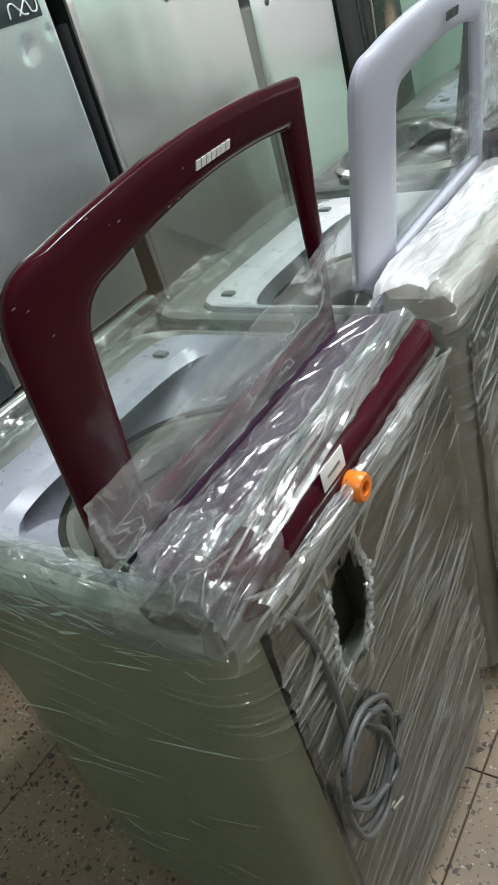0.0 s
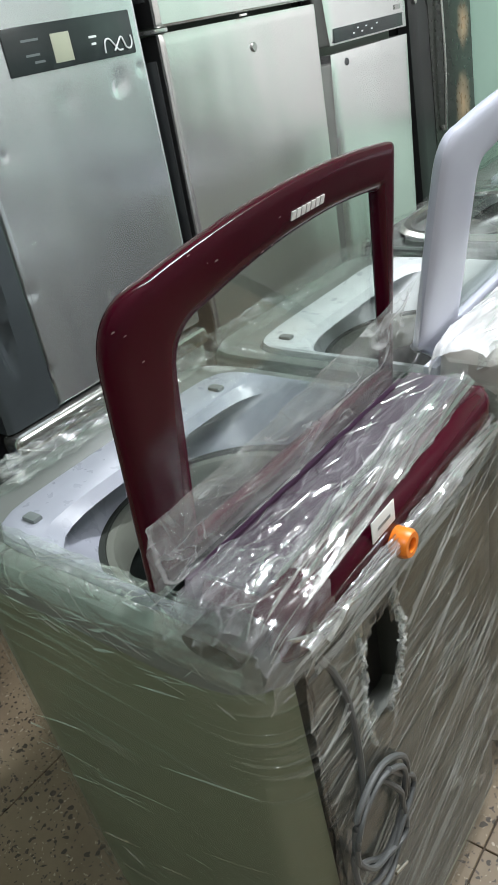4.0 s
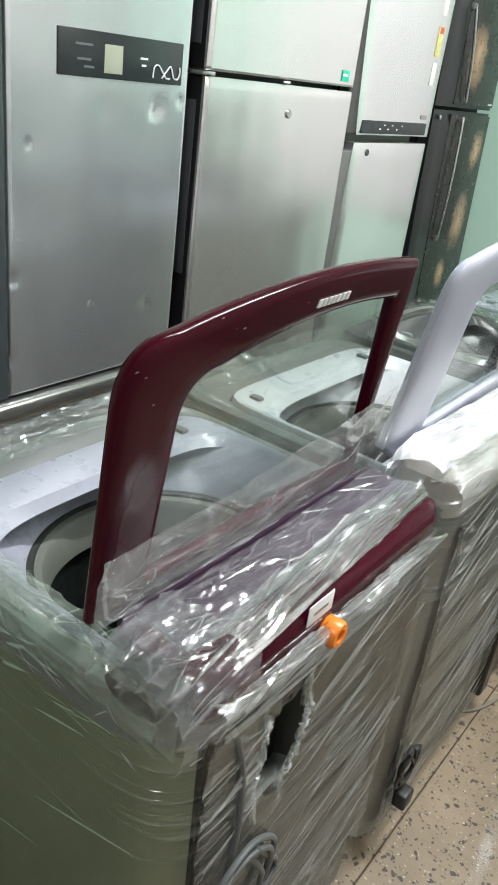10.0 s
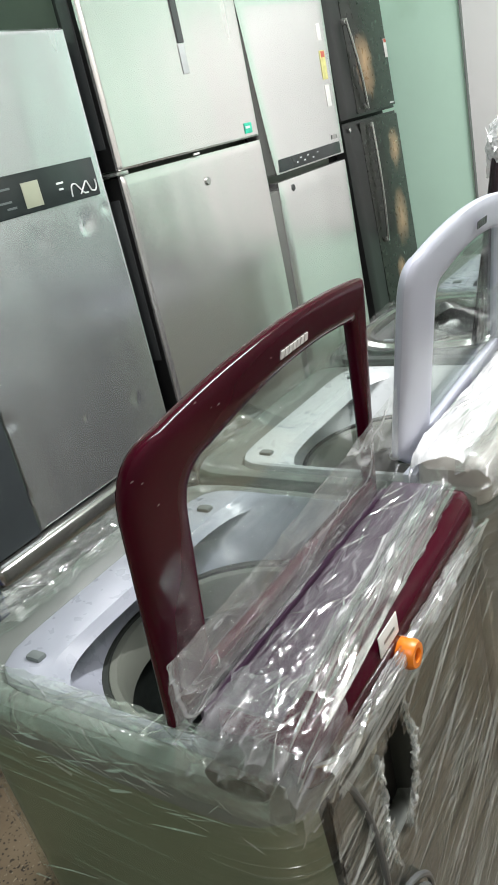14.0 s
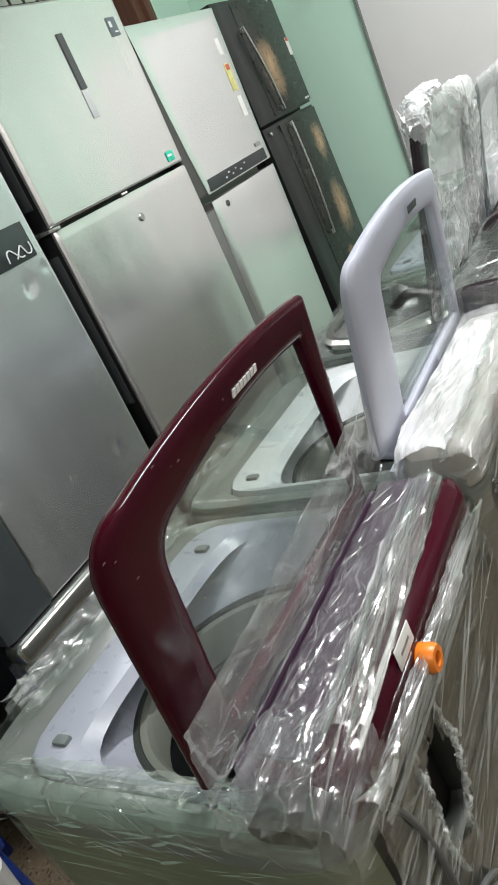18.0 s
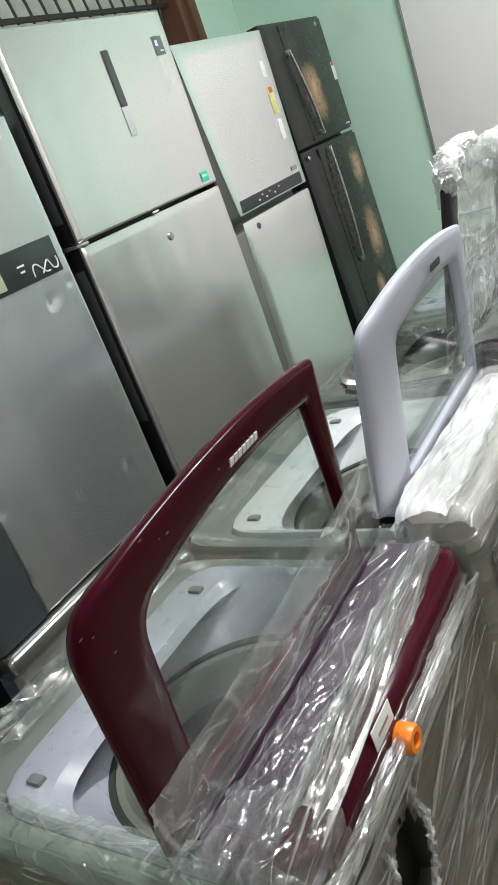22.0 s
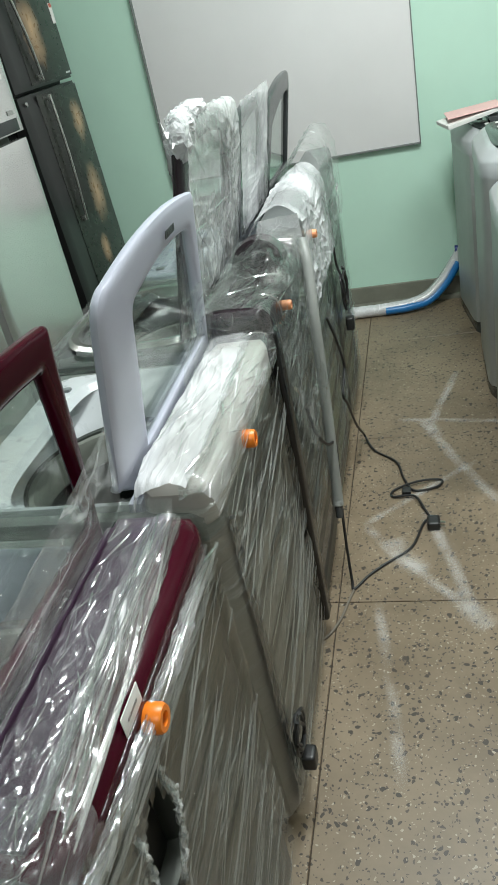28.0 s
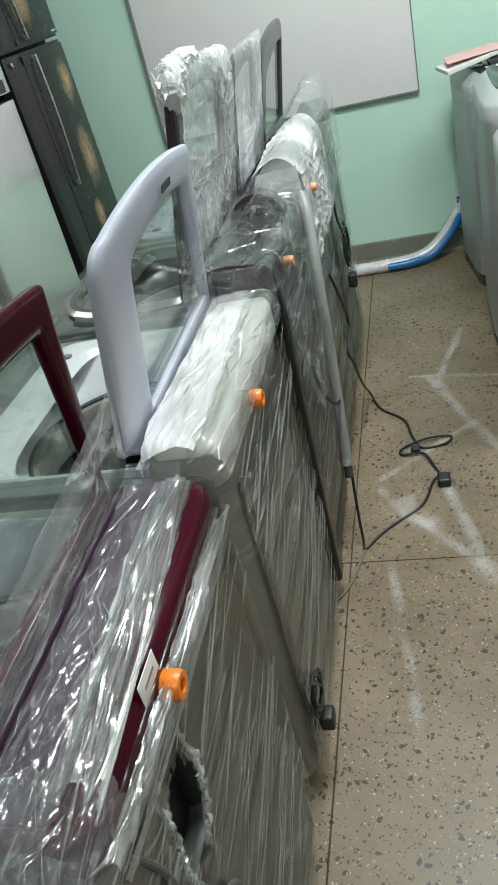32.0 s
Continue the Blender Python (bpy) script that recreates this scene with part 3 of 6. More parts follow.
def bottom_freezer():
    """Fridge one: one tall dented door with a dark control panel, and a drawer below."""
    g = thing("refrigerator", "dented stainless steel refrigerator with a dark control panel", "refrigerator", "row of refrigerators", (-1.16, 0.245, 0))
    w, top = 0.73, 1.772
    # sides painted black so that the unlit corner stays dark
    part("cabinet", box(-0.59, -0.075, 0.012, w - 0.012, 0.03, top - 0.012, 0.008), BLACK_PLASTIC_SHADE, g)
    dents = [(0.179, 0.918, 0.018, 0.007), (0.168, 0.719, 0.016, 0.009), (0.62, 1.31, 0.022, 0.006), (0.605, 1.295, 0.012, 0.004), (0.415, 0.828, 0.010, 0.005), (0.618, 0.80, 0.016, 0.004), (0.22, 1.22, 0.010, 0.004), (0.24, 1.225, 0.03, 0.002), (0.44, 1.30, 0.03, 0.002), (0.35, 1.05, 0.12, 0.002), (0.55, 0.95, 0.10, 0.0015), (0.70, 1.33, 0.012, 0.003)]
    door = part("door", dented_door(0.162, w, 0.622, top, 0.07, dents), STEEL_A, g)
    # grip column beside the door with a long leaf-shaped hollow
    col = bmesh.new()
    rows = []
    for k in range(61):
        z = 0.622 + (top - 0.622) * k / 60
        row = []
        for i in range(17):
            y = 0.158 * i / 16
            x = -0.004 - 0.010 * max(0, (0.02 - y) / 0.02) ** 2
            s = max(0.0, 1 - ((z - 1.25) / 0.52) ** 2)
            half = 0.045 * s ** 0.7
            if half > 0.004:
                x -= 0.028 * max(0, 1 - ((y - 0.07) / half) ** 2) ** 0.5 * min(1, s * 3)
            row.append(col.verts.new((x, y, z)))
        rows.append(row)
    for a, b in zip(rows, rows[1:]):
        for i in range(16):
            col.faces.new((a[i], a[i + 1], b[i + 1], b[i]))
    edge = [r[0] for r in rows]
    back = [col.verts.new((-0.07, 0, v.co.z)) for v in edge]
    for i in range(60):
        col.faces.new((edge[i], edge[i + 1], back[i + 1], back[i]))
    part("grip_column", col, mat("grip_column_grey", (0.10, 0.115, 0.125), 0.35, metal=0.6), g, "darker grey column with a recessed grip")
    part("trim", box(-0.05, 0.022, -0.004, w, 0.560, 0.615, 0.022, 4), STEEL_TRIM, g, "bright rounded drawer handle trim")
    part("drawer", dented_door(0.0, w, 0.10, 0.552, 0.07, [(0.1, 0.50, 0.05, 0.006), (0.28, 0.49, 0.07, 0.004)], 0.012, 40, 24), STEEL_A, g)
    part("plinth", box(-0.6, -0.03, 0.02, w - 0.02, 0.0, 0.09, 0.004), BLACK_PLASTIC_SHADE, g)
    panel = part("control_panel", box(-0.004, 0.004, 0.297, 0.695, 1.366, 1.462, 0.003), DARK_PANEL, g)
    part("display", box(0.004, 0.0052, 0.43, 0.487, 1.378, 1.438, 0.0004), LCD, panel)
    for i, (yy, zz, ww) in enumerate(((0.345, 1.43, 0.05), (0.35, 1.40, 0.04), (0.37, 1.385, 0.03), (0.545, 1.415, 0.025), (0.55, 1.40, 0.015))):
        part("mark", box(0.004, 0.0048, yy, yy + ww, zz, zz + 0.005, 0), PRINT_GREY if i > 2 else mat("dim_print", (0.10, 0.12, 0.12), 0.5), panel)
    # a looping pale line emblem
    pts = smooth_line([(0.006, 0.588, 1.378), (0.006, 0.592, 1.402), (0.006, 0.606, 1.407), (0.006, 0.620, 1.394), (0.006, 0.634, 1.380), (0.006, 0.648, 1.379)], 6)
    part("emblem", tube(pts, 0.0022, 6), PRINT_GREY, panel)
    pts = smooth_line([(0.006, 0.620, 1.379), (0.006, 0.634, 1.394), (0.006, 0.648, 1.407), (0.006, 0.656, 1.395), (0.006, 0.662, 1.382), (0.006, 0.676, 1.380), (0.006, 0.683, 1.392), (0.006, 0.682, 1.407)], 6)
    part("emblem", tube(pts, 0.0022, 6), PRINT_GREY, panel)
    return g


def steel_two_door():
    """Fridge two: top freezer with side grips."""
    g = thing("refrigerator", "tall stainless steel two-door refrigerator with side grips", "refrigerator", "row of refrigerators", (-1.15, 1.03, 0))
    w, top, split = 0.760, 1.968, 1.404
    part("cabinet", box(-0.58, -0.085, 0.01, w - 0.01, 0.03, top - 0.015, 0.008), FRIDGE_SIDE, g)
    for z0, z1, name in ((split + 0.006, top, "freezer_door"), (0.10, split - 0.008, "door")):
        d = part(name, dented_door(0.0, w, z0, z1, 0.014, [(0.35, 1.2, 0.2, 0.0015), (0.3, 0.8, 0.15, 0.001), (0.12, 0.62, 0.012, 0.004), (0.42, 0.70, 0.010, 0.003)], 0.006, 90, 90), STEEL_B, g)
        part("door_side", box(-0.084, -0.0145, 0.0015, w - 0.004, z0 + 0.002, z1 - 0.002, 0.003), BLACK_PLASTIC_SHADE, d)
        zc = (z0 + 0.30) if name == "freezer_door" else (z1 - 0.30)
        part("grip", box(-0.070, -0.030, -0.003, 0.012, zc - 0.24, zc + 0.24, 0.006), DARK_GREY, d, "recessed dark side grip")
    part("hinge", box(-0.06, 0.004, -0.018, 0.03, split - 0.006, split + 0.004, 0.002), STEEL_TRIM, g)
    part("plinth", box(-0.55, -0.04, 0.02, w - 0.02, 0.0, 0.09, 0.004), BLACK_PLASTIC_SHADE, g)
    part("badge", box(0.0005, 0.003, 0.395, 0.425, 1.715, 1.875, 0.001), DARK_GREY, g, "dark upright badge strip")
    part("badge_label", box(0.0005, 0.0022, 0.392, 0.422, 1.63, 1.712, 0.0006), mat("badge_label_grey", (0.40, 0.42, 0.42), 0.5), g, "pale label below the badge")
    logo = part("emblem", box(0.0005, 0.003, 0.665, 0.715, 1.835, 1.892, 0.001), mat("emblem_slate", (0.10, 0.12, 0.13), 0.3), g)
    part("mark", box(0.003, 0.004, 0.672, 0.686, 1.862, 1.880, 0), PRINT_GREY, logo)
    part("mark", box(0.003, 0.004, 0.690, 0.708, 1.845, 1.850, 0), PRINT_GREY, logo)
    part("sticker", box(0.0005, 0.002, 0.668, 0.712, 1.425, 1.458, 0.0005), GREEN_STICKER, g, "green shiny hologram sticker")
    part("mark", box(0.002, 0.0027, 0.672, 0.700, 1.440, 1.448, 0), PRINT_GREY, g)
    part("lock", disc(0.0, 0.394, 1.316, 0.013, 0.005), STEEL_TRIM, g)
    part("light_slot", box(-0.002, 0.0035, 0.35, 0.38, split - 0.004, split + 0.002, 0.001), WHITE_PLASTIC, g)
    return g


def slanted(bm, y0, y1, z0, z1, low, high):
    """Pulls a door's near edge aside, by so much at its foot and its head, to open a long grip."""
    for v in bm.verts:
        k = min(1.0, max(0.0, (v.co.z - z0) / (z1 - z0)))
        v.co.y += (low + (high - low) * k ** 0.8) * (y1 - v.co.y) / (y1 - y0)
    return bm


def column_two_door():
    """Fridge three: pale steel with a grey grip bar and a dark touch strip."""
    g = thing("refrigerator", "pale silver two-door refrigerator with stickers and dark touch strip", "refrigerator", "row of refrigerators", (-1.155, 1.795, 0))
    w, top = 0.645, 1.86
    bar = mat("grip_bar_grey", (0.08, 0.08, 0.075), 0.35, metal=0.3)
    part("cabinet", box(-0.57, -0.075, 0.01, w - 0.01, 0.03, top - 0.012, 0.006), FRIDGE_SIDE, g)
    up = part("freezer_door", slanted(dented_door(0.004, w, 1.262, top, 0.065, [], 0.006, 20, 24), 0.004, w, 1.262, top, 0.070, 0.0), STEEL_C, g)
    part("grip_bar", box(-0.060, -0.012, 0.004, 0.084, 1.262, top - 0.01, 0.010, 3), bar, up)
    low = part("door", slanted(dented_door(0.004, w, 0.10, 1.235, 0.065, [(0.35, 0.75, 0.08, 0.002), (0.45, 0.72, 0.06, 0.0015)], 0.006, 20, 40), 0.004, w, 0.10, 1.235, 0.018, 0.066), STEEL_C, g)
    part("grip_bar", box(-0.060, -0.012, 0.004, 0.082, 0.12, 1.21, 0.010, 3), mat("lower_grip_silver", (0.20, 0.20, 0.19), 0.32, metal=0.5), low)
    # black strip that paints in the shade behind the grip bars
    part("grip_shadow", box(-0.066, -0.056, 0.0, 0.085, 0.10, top - 0.01, 0.002), BLACK_PLASTIC_SHADE, g)
    strip = part("touch_strip", box(-0.002, 0.003, 0.092, w - 0.045, 1.268, 1.312, 0.001), DARK_PANEL, g)
    for i, yy in enumerate((0.22, 0.25, 0.28, 0.31, 0.35, 0.39)):
        part("mark", box(0.003, 0.0036, yy, yy + 0.012, 1.296 if i % 2 else 1.282, 1.300 if i % 2 else 1.287, 0), PRINT_GREY, strip)
    part("emblem", box(0.0, 0.002, 0.545, 0.59, 1.326, 1.342, 0.0006), STEEL_TRIM, g)
    part("lock", disc(0.0, 0.165, 1.202, 0.012, 0.004), DARK_GREY, g)
    part("sticker", box(0.0, 0.0015, 0.553, 0.585, 1.69, 1.75, 0.0004), WHITE_STICKER, g)
    part("sticker", box(0.0, 0.0015, 0.550, 0.592, 1.55, 1.655, 0.0004), YELLOW_STICKER, g, "yellow energy label")
    part("sticker", box(0.0015, 0.0025, 0.556, 0.586, 1.63, 1.652, 0.0004), RED_STICKER, g)
    part("sticker", box(0.0, 0.0015, 0.553, 0.588, 1.45, 1.53, 0.0004), WHITE_STICKER, g)
    part("plinth", box(-0.55, -0.04, 0.02, w - 0.02, 0.0, 0.09, 0.004), BLACK_PLASTIC_SHADE, g)
    return g


def floral_two_door():
    """Fridge four: black, floral print, bowed bar handles."""
    g = thing("refrigerator", "black two-door refrigerator with tan blossom print and bar handles", "refrigerator", "row of refrigerators", (-1.205, 2.535, 0))
    g.matrix_basis = pose(-1.145, 2.535, 0.018, 0, -1.9, 0)
    w, top, split = 0.60, 1.872, 1.358
    part("cabinet", box(-0.53, -0.065, 0.01, w - 0.01, 0.03, top - 0.012, 0.008), BLACK_PLASTIC_SHADE, g)
    dark = mat("black_edge_steel", (0.012, 0.012, 0.012), 0.3)
    for z0, z1, name, h0, h1 in ((split + 0.006, top, "freezer_door", split + 0.03, 1.752), (0.10, split - 0.008, "door", 0.80, split - 0.03)):
        d = part(name, dented_door(0.0, w, z0, z1, 0.06, [], 0.010, 20, 20), dark, g)
        part("print_panel", box(-0.001, 0.0022, 0.155, w - 0.012, z0 + 0.012, z1 - 0.012, 0.001), FLORAL, d)
        ya, yb = (0.234, 0.152) if name == "freezer_door" else (0.214, 0.246)
        pts = [Vector((0.020 + 0.008 * math.sin(math.pi * s), ya + (yb - ya) * s, h0 + (h1 - h0) * s)) for s in [k / 16 for k in range(17)]]
        bar = part("handle", tube(pts, 0.0065, 10), STEEL_TRIM, d, "chrome bar handle")
        for zz, yy in ((h0 + 0.01, ya), (h1 - 0.01, yb)):
            part("handle_mount", box(0.0, 0.02, yy - 0.010, yy + 0.010, zz - 0.012, zz + 0.012, 0.003), STEEL_TRIM, bar)
    part("sticker", box(0.0025, 0.0040, 0.557, 0.590, 1.585, 1.665, 0.0004), WHITE_STICKER, g)
    part("sticker", box(0.0040, 0.0048, 0.560, 0.586, 1.648, 1.664, 0), RED_STICKER, g)
    part("emblem", disc(0.0022, 0.53, 1.838, 0.012, 0.002), STEEL_TRIM, g)
    part("mark", box(0.0022, 0.003, 0.53, 0.575, 1.385, 1.392, 0), PRINT_GREY, g)
    part("lock", disc(0.0022, 0.045, 1.32, 0.010, 0.004), STEEL_TRIM, g)
    part("plinth", box(-0.5, -0.04, 0.02, w - 0.02, 0.0, 0.09, 0.004), BLACK_PLASTIC_SHADE, g)
    return g


bottom_freezer()
steel_two_door()
column_two_door()
floral_two_door()

# an added near-black tall panel that darkens the unlit corner before the first refrigerator
dark = thing("corner_dark_panel", "slim near-black upright panel standing in for the darkness of the unlit corner", "cabinet", place=(-1.60, -0.56, 0))
CORNER_BLACK = mat("unlit_corner_black", (0.003, 0.003, 0.005), 0.8, spec=0.15)
part("body", box(-0.13, -0.03, 0, 0.80, 0.03, 1.68, 0.01), CORNER_BLACK, dark)
part("door", box(-0.03, 0.0, 0.004, 0.796, 0.06, 1.68, 0.012), CORNER_BLACK, dark)
part("plinth", box(-0.12, -0.05, 0.02, 0.78, 0.0, 0.05, 0.004), BLACK_PLASTIC_SHADE, dark)


# ---- wrapped washing machines ----
def quad(bl, tl, tr, br, r_tl, r_tr, arch, n_side=10, n_corner=8, n_top=20):
    """A four-cornered outline in (y, z) with rounded upper corners and an arched top edge."""
    bl, tl, tr, br = (Vector(p) for p in (bl, tl, tr, br))
    pts = [bl.lerp(br, i / n_side) for i in range(n_side)]

    def corner(p, before, after, r):
        a, c = p + (before - p).normalized() * r, p + (after - p).normalized() * r
        return a, c, [(1 - s) ** 2 * a + 2 * s * (1 - s) * p + s * s * c for s in [k / n_corner for k in range(n_corner)]]

    a1, c1, k1 = corner(tr, br, tl, r_tr)
    a2, c2, k2 = corner(tl, tr, bl, r_tl)
    pts += [br.lerp(a1, i / n_side) for i in range(n_side)] + k1
    for i in range(n_top):
        s = i / n_top
        pts.append(c1.lerp(a2, s) + Vector((0, 4 * arch * s * (1 - s))))
    pts += k2 + [c2.lerp(bl, i / n_side) for i in range(n_side)]
    return [(p.x, p.y) for p in pts]


def lid_frame(outer, inner, x_back, x_front, lean=0.0, z_ref=0.9, dish=0.0):
    """A hoop of rounded section between two outlines, leaning by so much x per z."""
    section = []
    for k in range(28):
        a = 2 * math.pi * k / 28
        c, s = math.cos(a), math.sin(a)
        q = (abs(c) ** 4 + abs(s) ** 4) ** (-1 / 4)
        section.append((0.5 + 0.5 * c * q, 0.5 + 0.5 * s * q))
    loops = []
    for u, v in section:
        loop = []
        for (ya, za), (yb, zb) in zip(outer, inner):
            y, z = ya + (yb - ya) * u, za + (zb - za) * u
            x = x_back + (x_front - x_back) * v + lean * (z - z_ref)
            loop.append((x, y, z))
        loops.append(loop)
    return loft(loops, ring=True)


def flat_pane(outline, x, thick, lean=0.0, z_ref=0.9):
    loops = [[(x + d + lean * (z - z_ref), y, z) for y, z in outline] for d in (0, thick)]
    return loft(loops, caps=(True, True))


def film_shell(x0, x1, y0, y1, z0, z1, seed, fold=0.06, fold_drop=0.0, hole=None, gap_z=None, n=150, m=84, off=0.006, rough=1.0, power=11, over=0.0):
    """Stretch film wound round a cabinet, gathered over the rim. hole: (y, z, ry, rz) torn out of the back."""
    bm = bmesh.new()
    cx, cy, hx, hy = (x0 + x1) / 2, (y0 + y1) / 2, (x1 - x0) / 2 + off, (y1 - y0) / 2 + off
    ring = squircle(cx, cy, hx, hy, 0, power, n)
    rows = []
    for k in range(m + 7):
        row = []
        for i, (px, py, _) in enumerate(ring):
            a = 2 * math.pi * i / n
            nx, ny = math.cos(a), math.sin(a)
            if abs(px - cx) / hx > abs(py - cy) / hy:
                nx, ny = math.copysign(1, px - cx), 0.25 * (py - cy) / hy
            else:
                nx, ny = 0.25 * (px - cx) / hx, math.copysign(1, py - cy)
            if k <= m:
                z = z0 + (z1 - z0) * k / m
                top = z1
                if gap_z is not None and px > x1 - 0.02:
                    top = gap_z
                z = z0 + (top - z0) * k / m
                z += 0.010 * fbm(px * 5, py * 5, seed) * (k / m) ** 4
                wave = fbm(px * 2.2 + seed, py * 2.2, z * 26) * 0.0016 + fbm(px * 3 + seed, py * 3, z * 55) * 0.0007
                tight = 0.35 + 0.65 * min(1, abs(k / m - 0.5) * 2)
                d = wave * rough * (0.6 + tight) * (0.6 if px > x1 - 0.012 else 0.25) + 0.0025
                row.append(bm.verts.new((px + nx * d, py + ny * d, z)))
            else:
                s = (k - m) / 6
                if gap_z is not None and px > x1 - 0.02:
                    s *= 0.15
                f = fold * s * (1 + 0.5 * fbm(px * 9, py * 9, seed + 2))
                zz = z1 + 0.004 + (0.006 * math.sin(s * math.pi) - fold_drop * s) + 0.006 * fbm(px * 22, py * 22, seed + s)
                if gap_z is not None and px > x1 - 0.02:
                    zz = gap_z + 0.004 * s
                row.append(bm.verts.new((px - nx * f, py - ny * f, zz)))
            if over:
                v = row[-1]
                v.co.y -= over * min(1, v.co.z / z1) * min(1, max(0, (cy + hy - v.co.y) / (2 * hy)))
        rows.append(row)
    for a, b in zip(rows, rows[1:]):
        for i in range(n):
            j = (i + 1) % n
            if hole:
                p = (a[i].co + b[j].co) / 2
                hy0, hz0, ry, rz = hole
                if p.x > x1 - 0.02 and ((p.y - hy0) / ry) ** 2 + ((p.z - hz0) / rz) ** 2 < 1 + 0.45 * fbm(p.y * 40, p.z * 40, seed):
                    continue
            bm.faces.new((a[i], a[j], b[j], b[i]))
    return bm


def ridged(x, y, z):
    """Crisp fold lines: high where the noise crosses zero."""
    return (1 - min(1, 3.2 * abs(noise.noise((x, y, z))))) ** 2 + 0.5 * (1 - min(1, 3.2 * abs(noise.noise((1.9 * x + 4, 1.9 * y, 1.9 * z + 8))))) ** 2


def crease_field(u, v, seed, count, spread, long, width):
    """Heights of a sheet folded along many short straight lines, most of them along u."""
    rng = np.random.default_rng(seed)
    h = np.zeros_like(u)
    u0, u1, v0, v1 = u.min(), u.max(), v.min(), v.max()
    for _ in range(count):
        pu, pv = rng.uniform(u0, u1), rng.uniform(v0, v1)
        a = rng.normal(0, spread)
        half, w = long * rng.uniform(0.3, 1.0), width * rng.uniform(0.6, 1.7)
        du, dv = u - pu, v - pv
        along, off = du * math.cos(a) + dv * math.sin(a), dv * math.cos(a) - du * math.sin(a)
        fade = np.clip(1 - np.abs(along) / half, 0, 1)
        lop = 0.35 if rng.random() < 0.5 else 1.0
        tent = np.where(off > 0, np.exp(-np.abs(off) / w), np.exp(-np.abs(off) / (w * lop)))
        h += rng.choice((1, 1, -0.7)) * rng.uniform(0.3, 1) * np.sqrt(fade) * tent
    for _ in range(9):
        ku, kv, ph = rng.normal(0, 14), rng.normal(0, 30), rng.uniform(0, 6.3)
        h += 0.10 * np.sin(ku * u + kv * v + ph)
    return h


def drape(profile, y0, y1, seed, amp=0.004, sag=None, count=None, spread=0.22, long=0.14, width=0.005, grain=0.003, ragged=0.004, hole=None):
    """A creased sheet: a profile of (x, z) guide points swept along y, with straight folds mostly along y."""
    line = smooth_line([(x, 0, z) for x, z in profile], 12)
    run = [0.0]
    for p, q in zip(line, line[1:]):
        run.append(run[-1] + (q - p).length)
    total = run[-1]
    m, n = max(6, int(total / grain)), max(8, int((y1 - y0) / (grain * 1.5)))
    s = np.linspace(0, total, m + 1)
    px, pz = np.interp(s, run, [p.x for p in line]), np.interp(s, run, [p.z for p in line])
    dx, dz = np.gradient(px, s), np.gradient(pz, s)
    size = np.sqrt(dx * dx + dz * dz)
    dx, dz = dx / size, dz / size
    nx, nz = dz.copy(), -dx.copy()
    flip = np.where(np.abs(nz) > np.abs(nx), nz < 0, nx < 0)
    nx, nz = np.where(flip, -nx, nx), np.where(flip, -nz, nz)
    ys = np.linspace(y0, y1, n + 1)
    U, V = np.meshgrid(ys, s)
    count = count or int(40 + 900 * total * (y1 - y0))
    H = amp * crease_field(U, V, int(seed * 100), count, spread, long, width)
    X, Y, Z = px[:, None] + nx[:, None] * H, U.copy(), pz[:, None] + nz[:, None] * H
    if sag:
        for k in range(m + 1):
            for i in range(n + 1):
                Z[k, i] += sag(i / n, k / m)
    for i in range(n + 1):
        for k, sign in ((0, -1), (m, 1)):
            e = ragged * fbm(ys[i] * 30, seed, k) * sign
            X[k, i] += dx[k] * e
            Z[k, i] += dz[k] * e
    for k in range(m + 1):
        for i in (0, n):
            Y[k, i] += ragged * fbm(s[k] * 60, seed, 5 + i)
    bm = bmesh.new()
    rows = [[bm.verts.new((X[k, i], Y[k, i], Z[k, i])) for i in range(n + 1)] for k in range(m + 1)]
    for k in range(m):
        for i in range(n):
            if hole:
                hy0, hz0, ry, rz = hole
                y, z = Y[k, i], Z[k, i]
                if ((y - hy0) / ry) ** 2 + ((z - hz0) / rz) ** 2 < 1 + 0.45 * fbm(y * 40, z * 40, seed):
                    continue
            bm.faces.new((rows[k][i], rows[k][i + 1], rows[k + 1][i + 1], rows[k + 1][i]))
    return bm


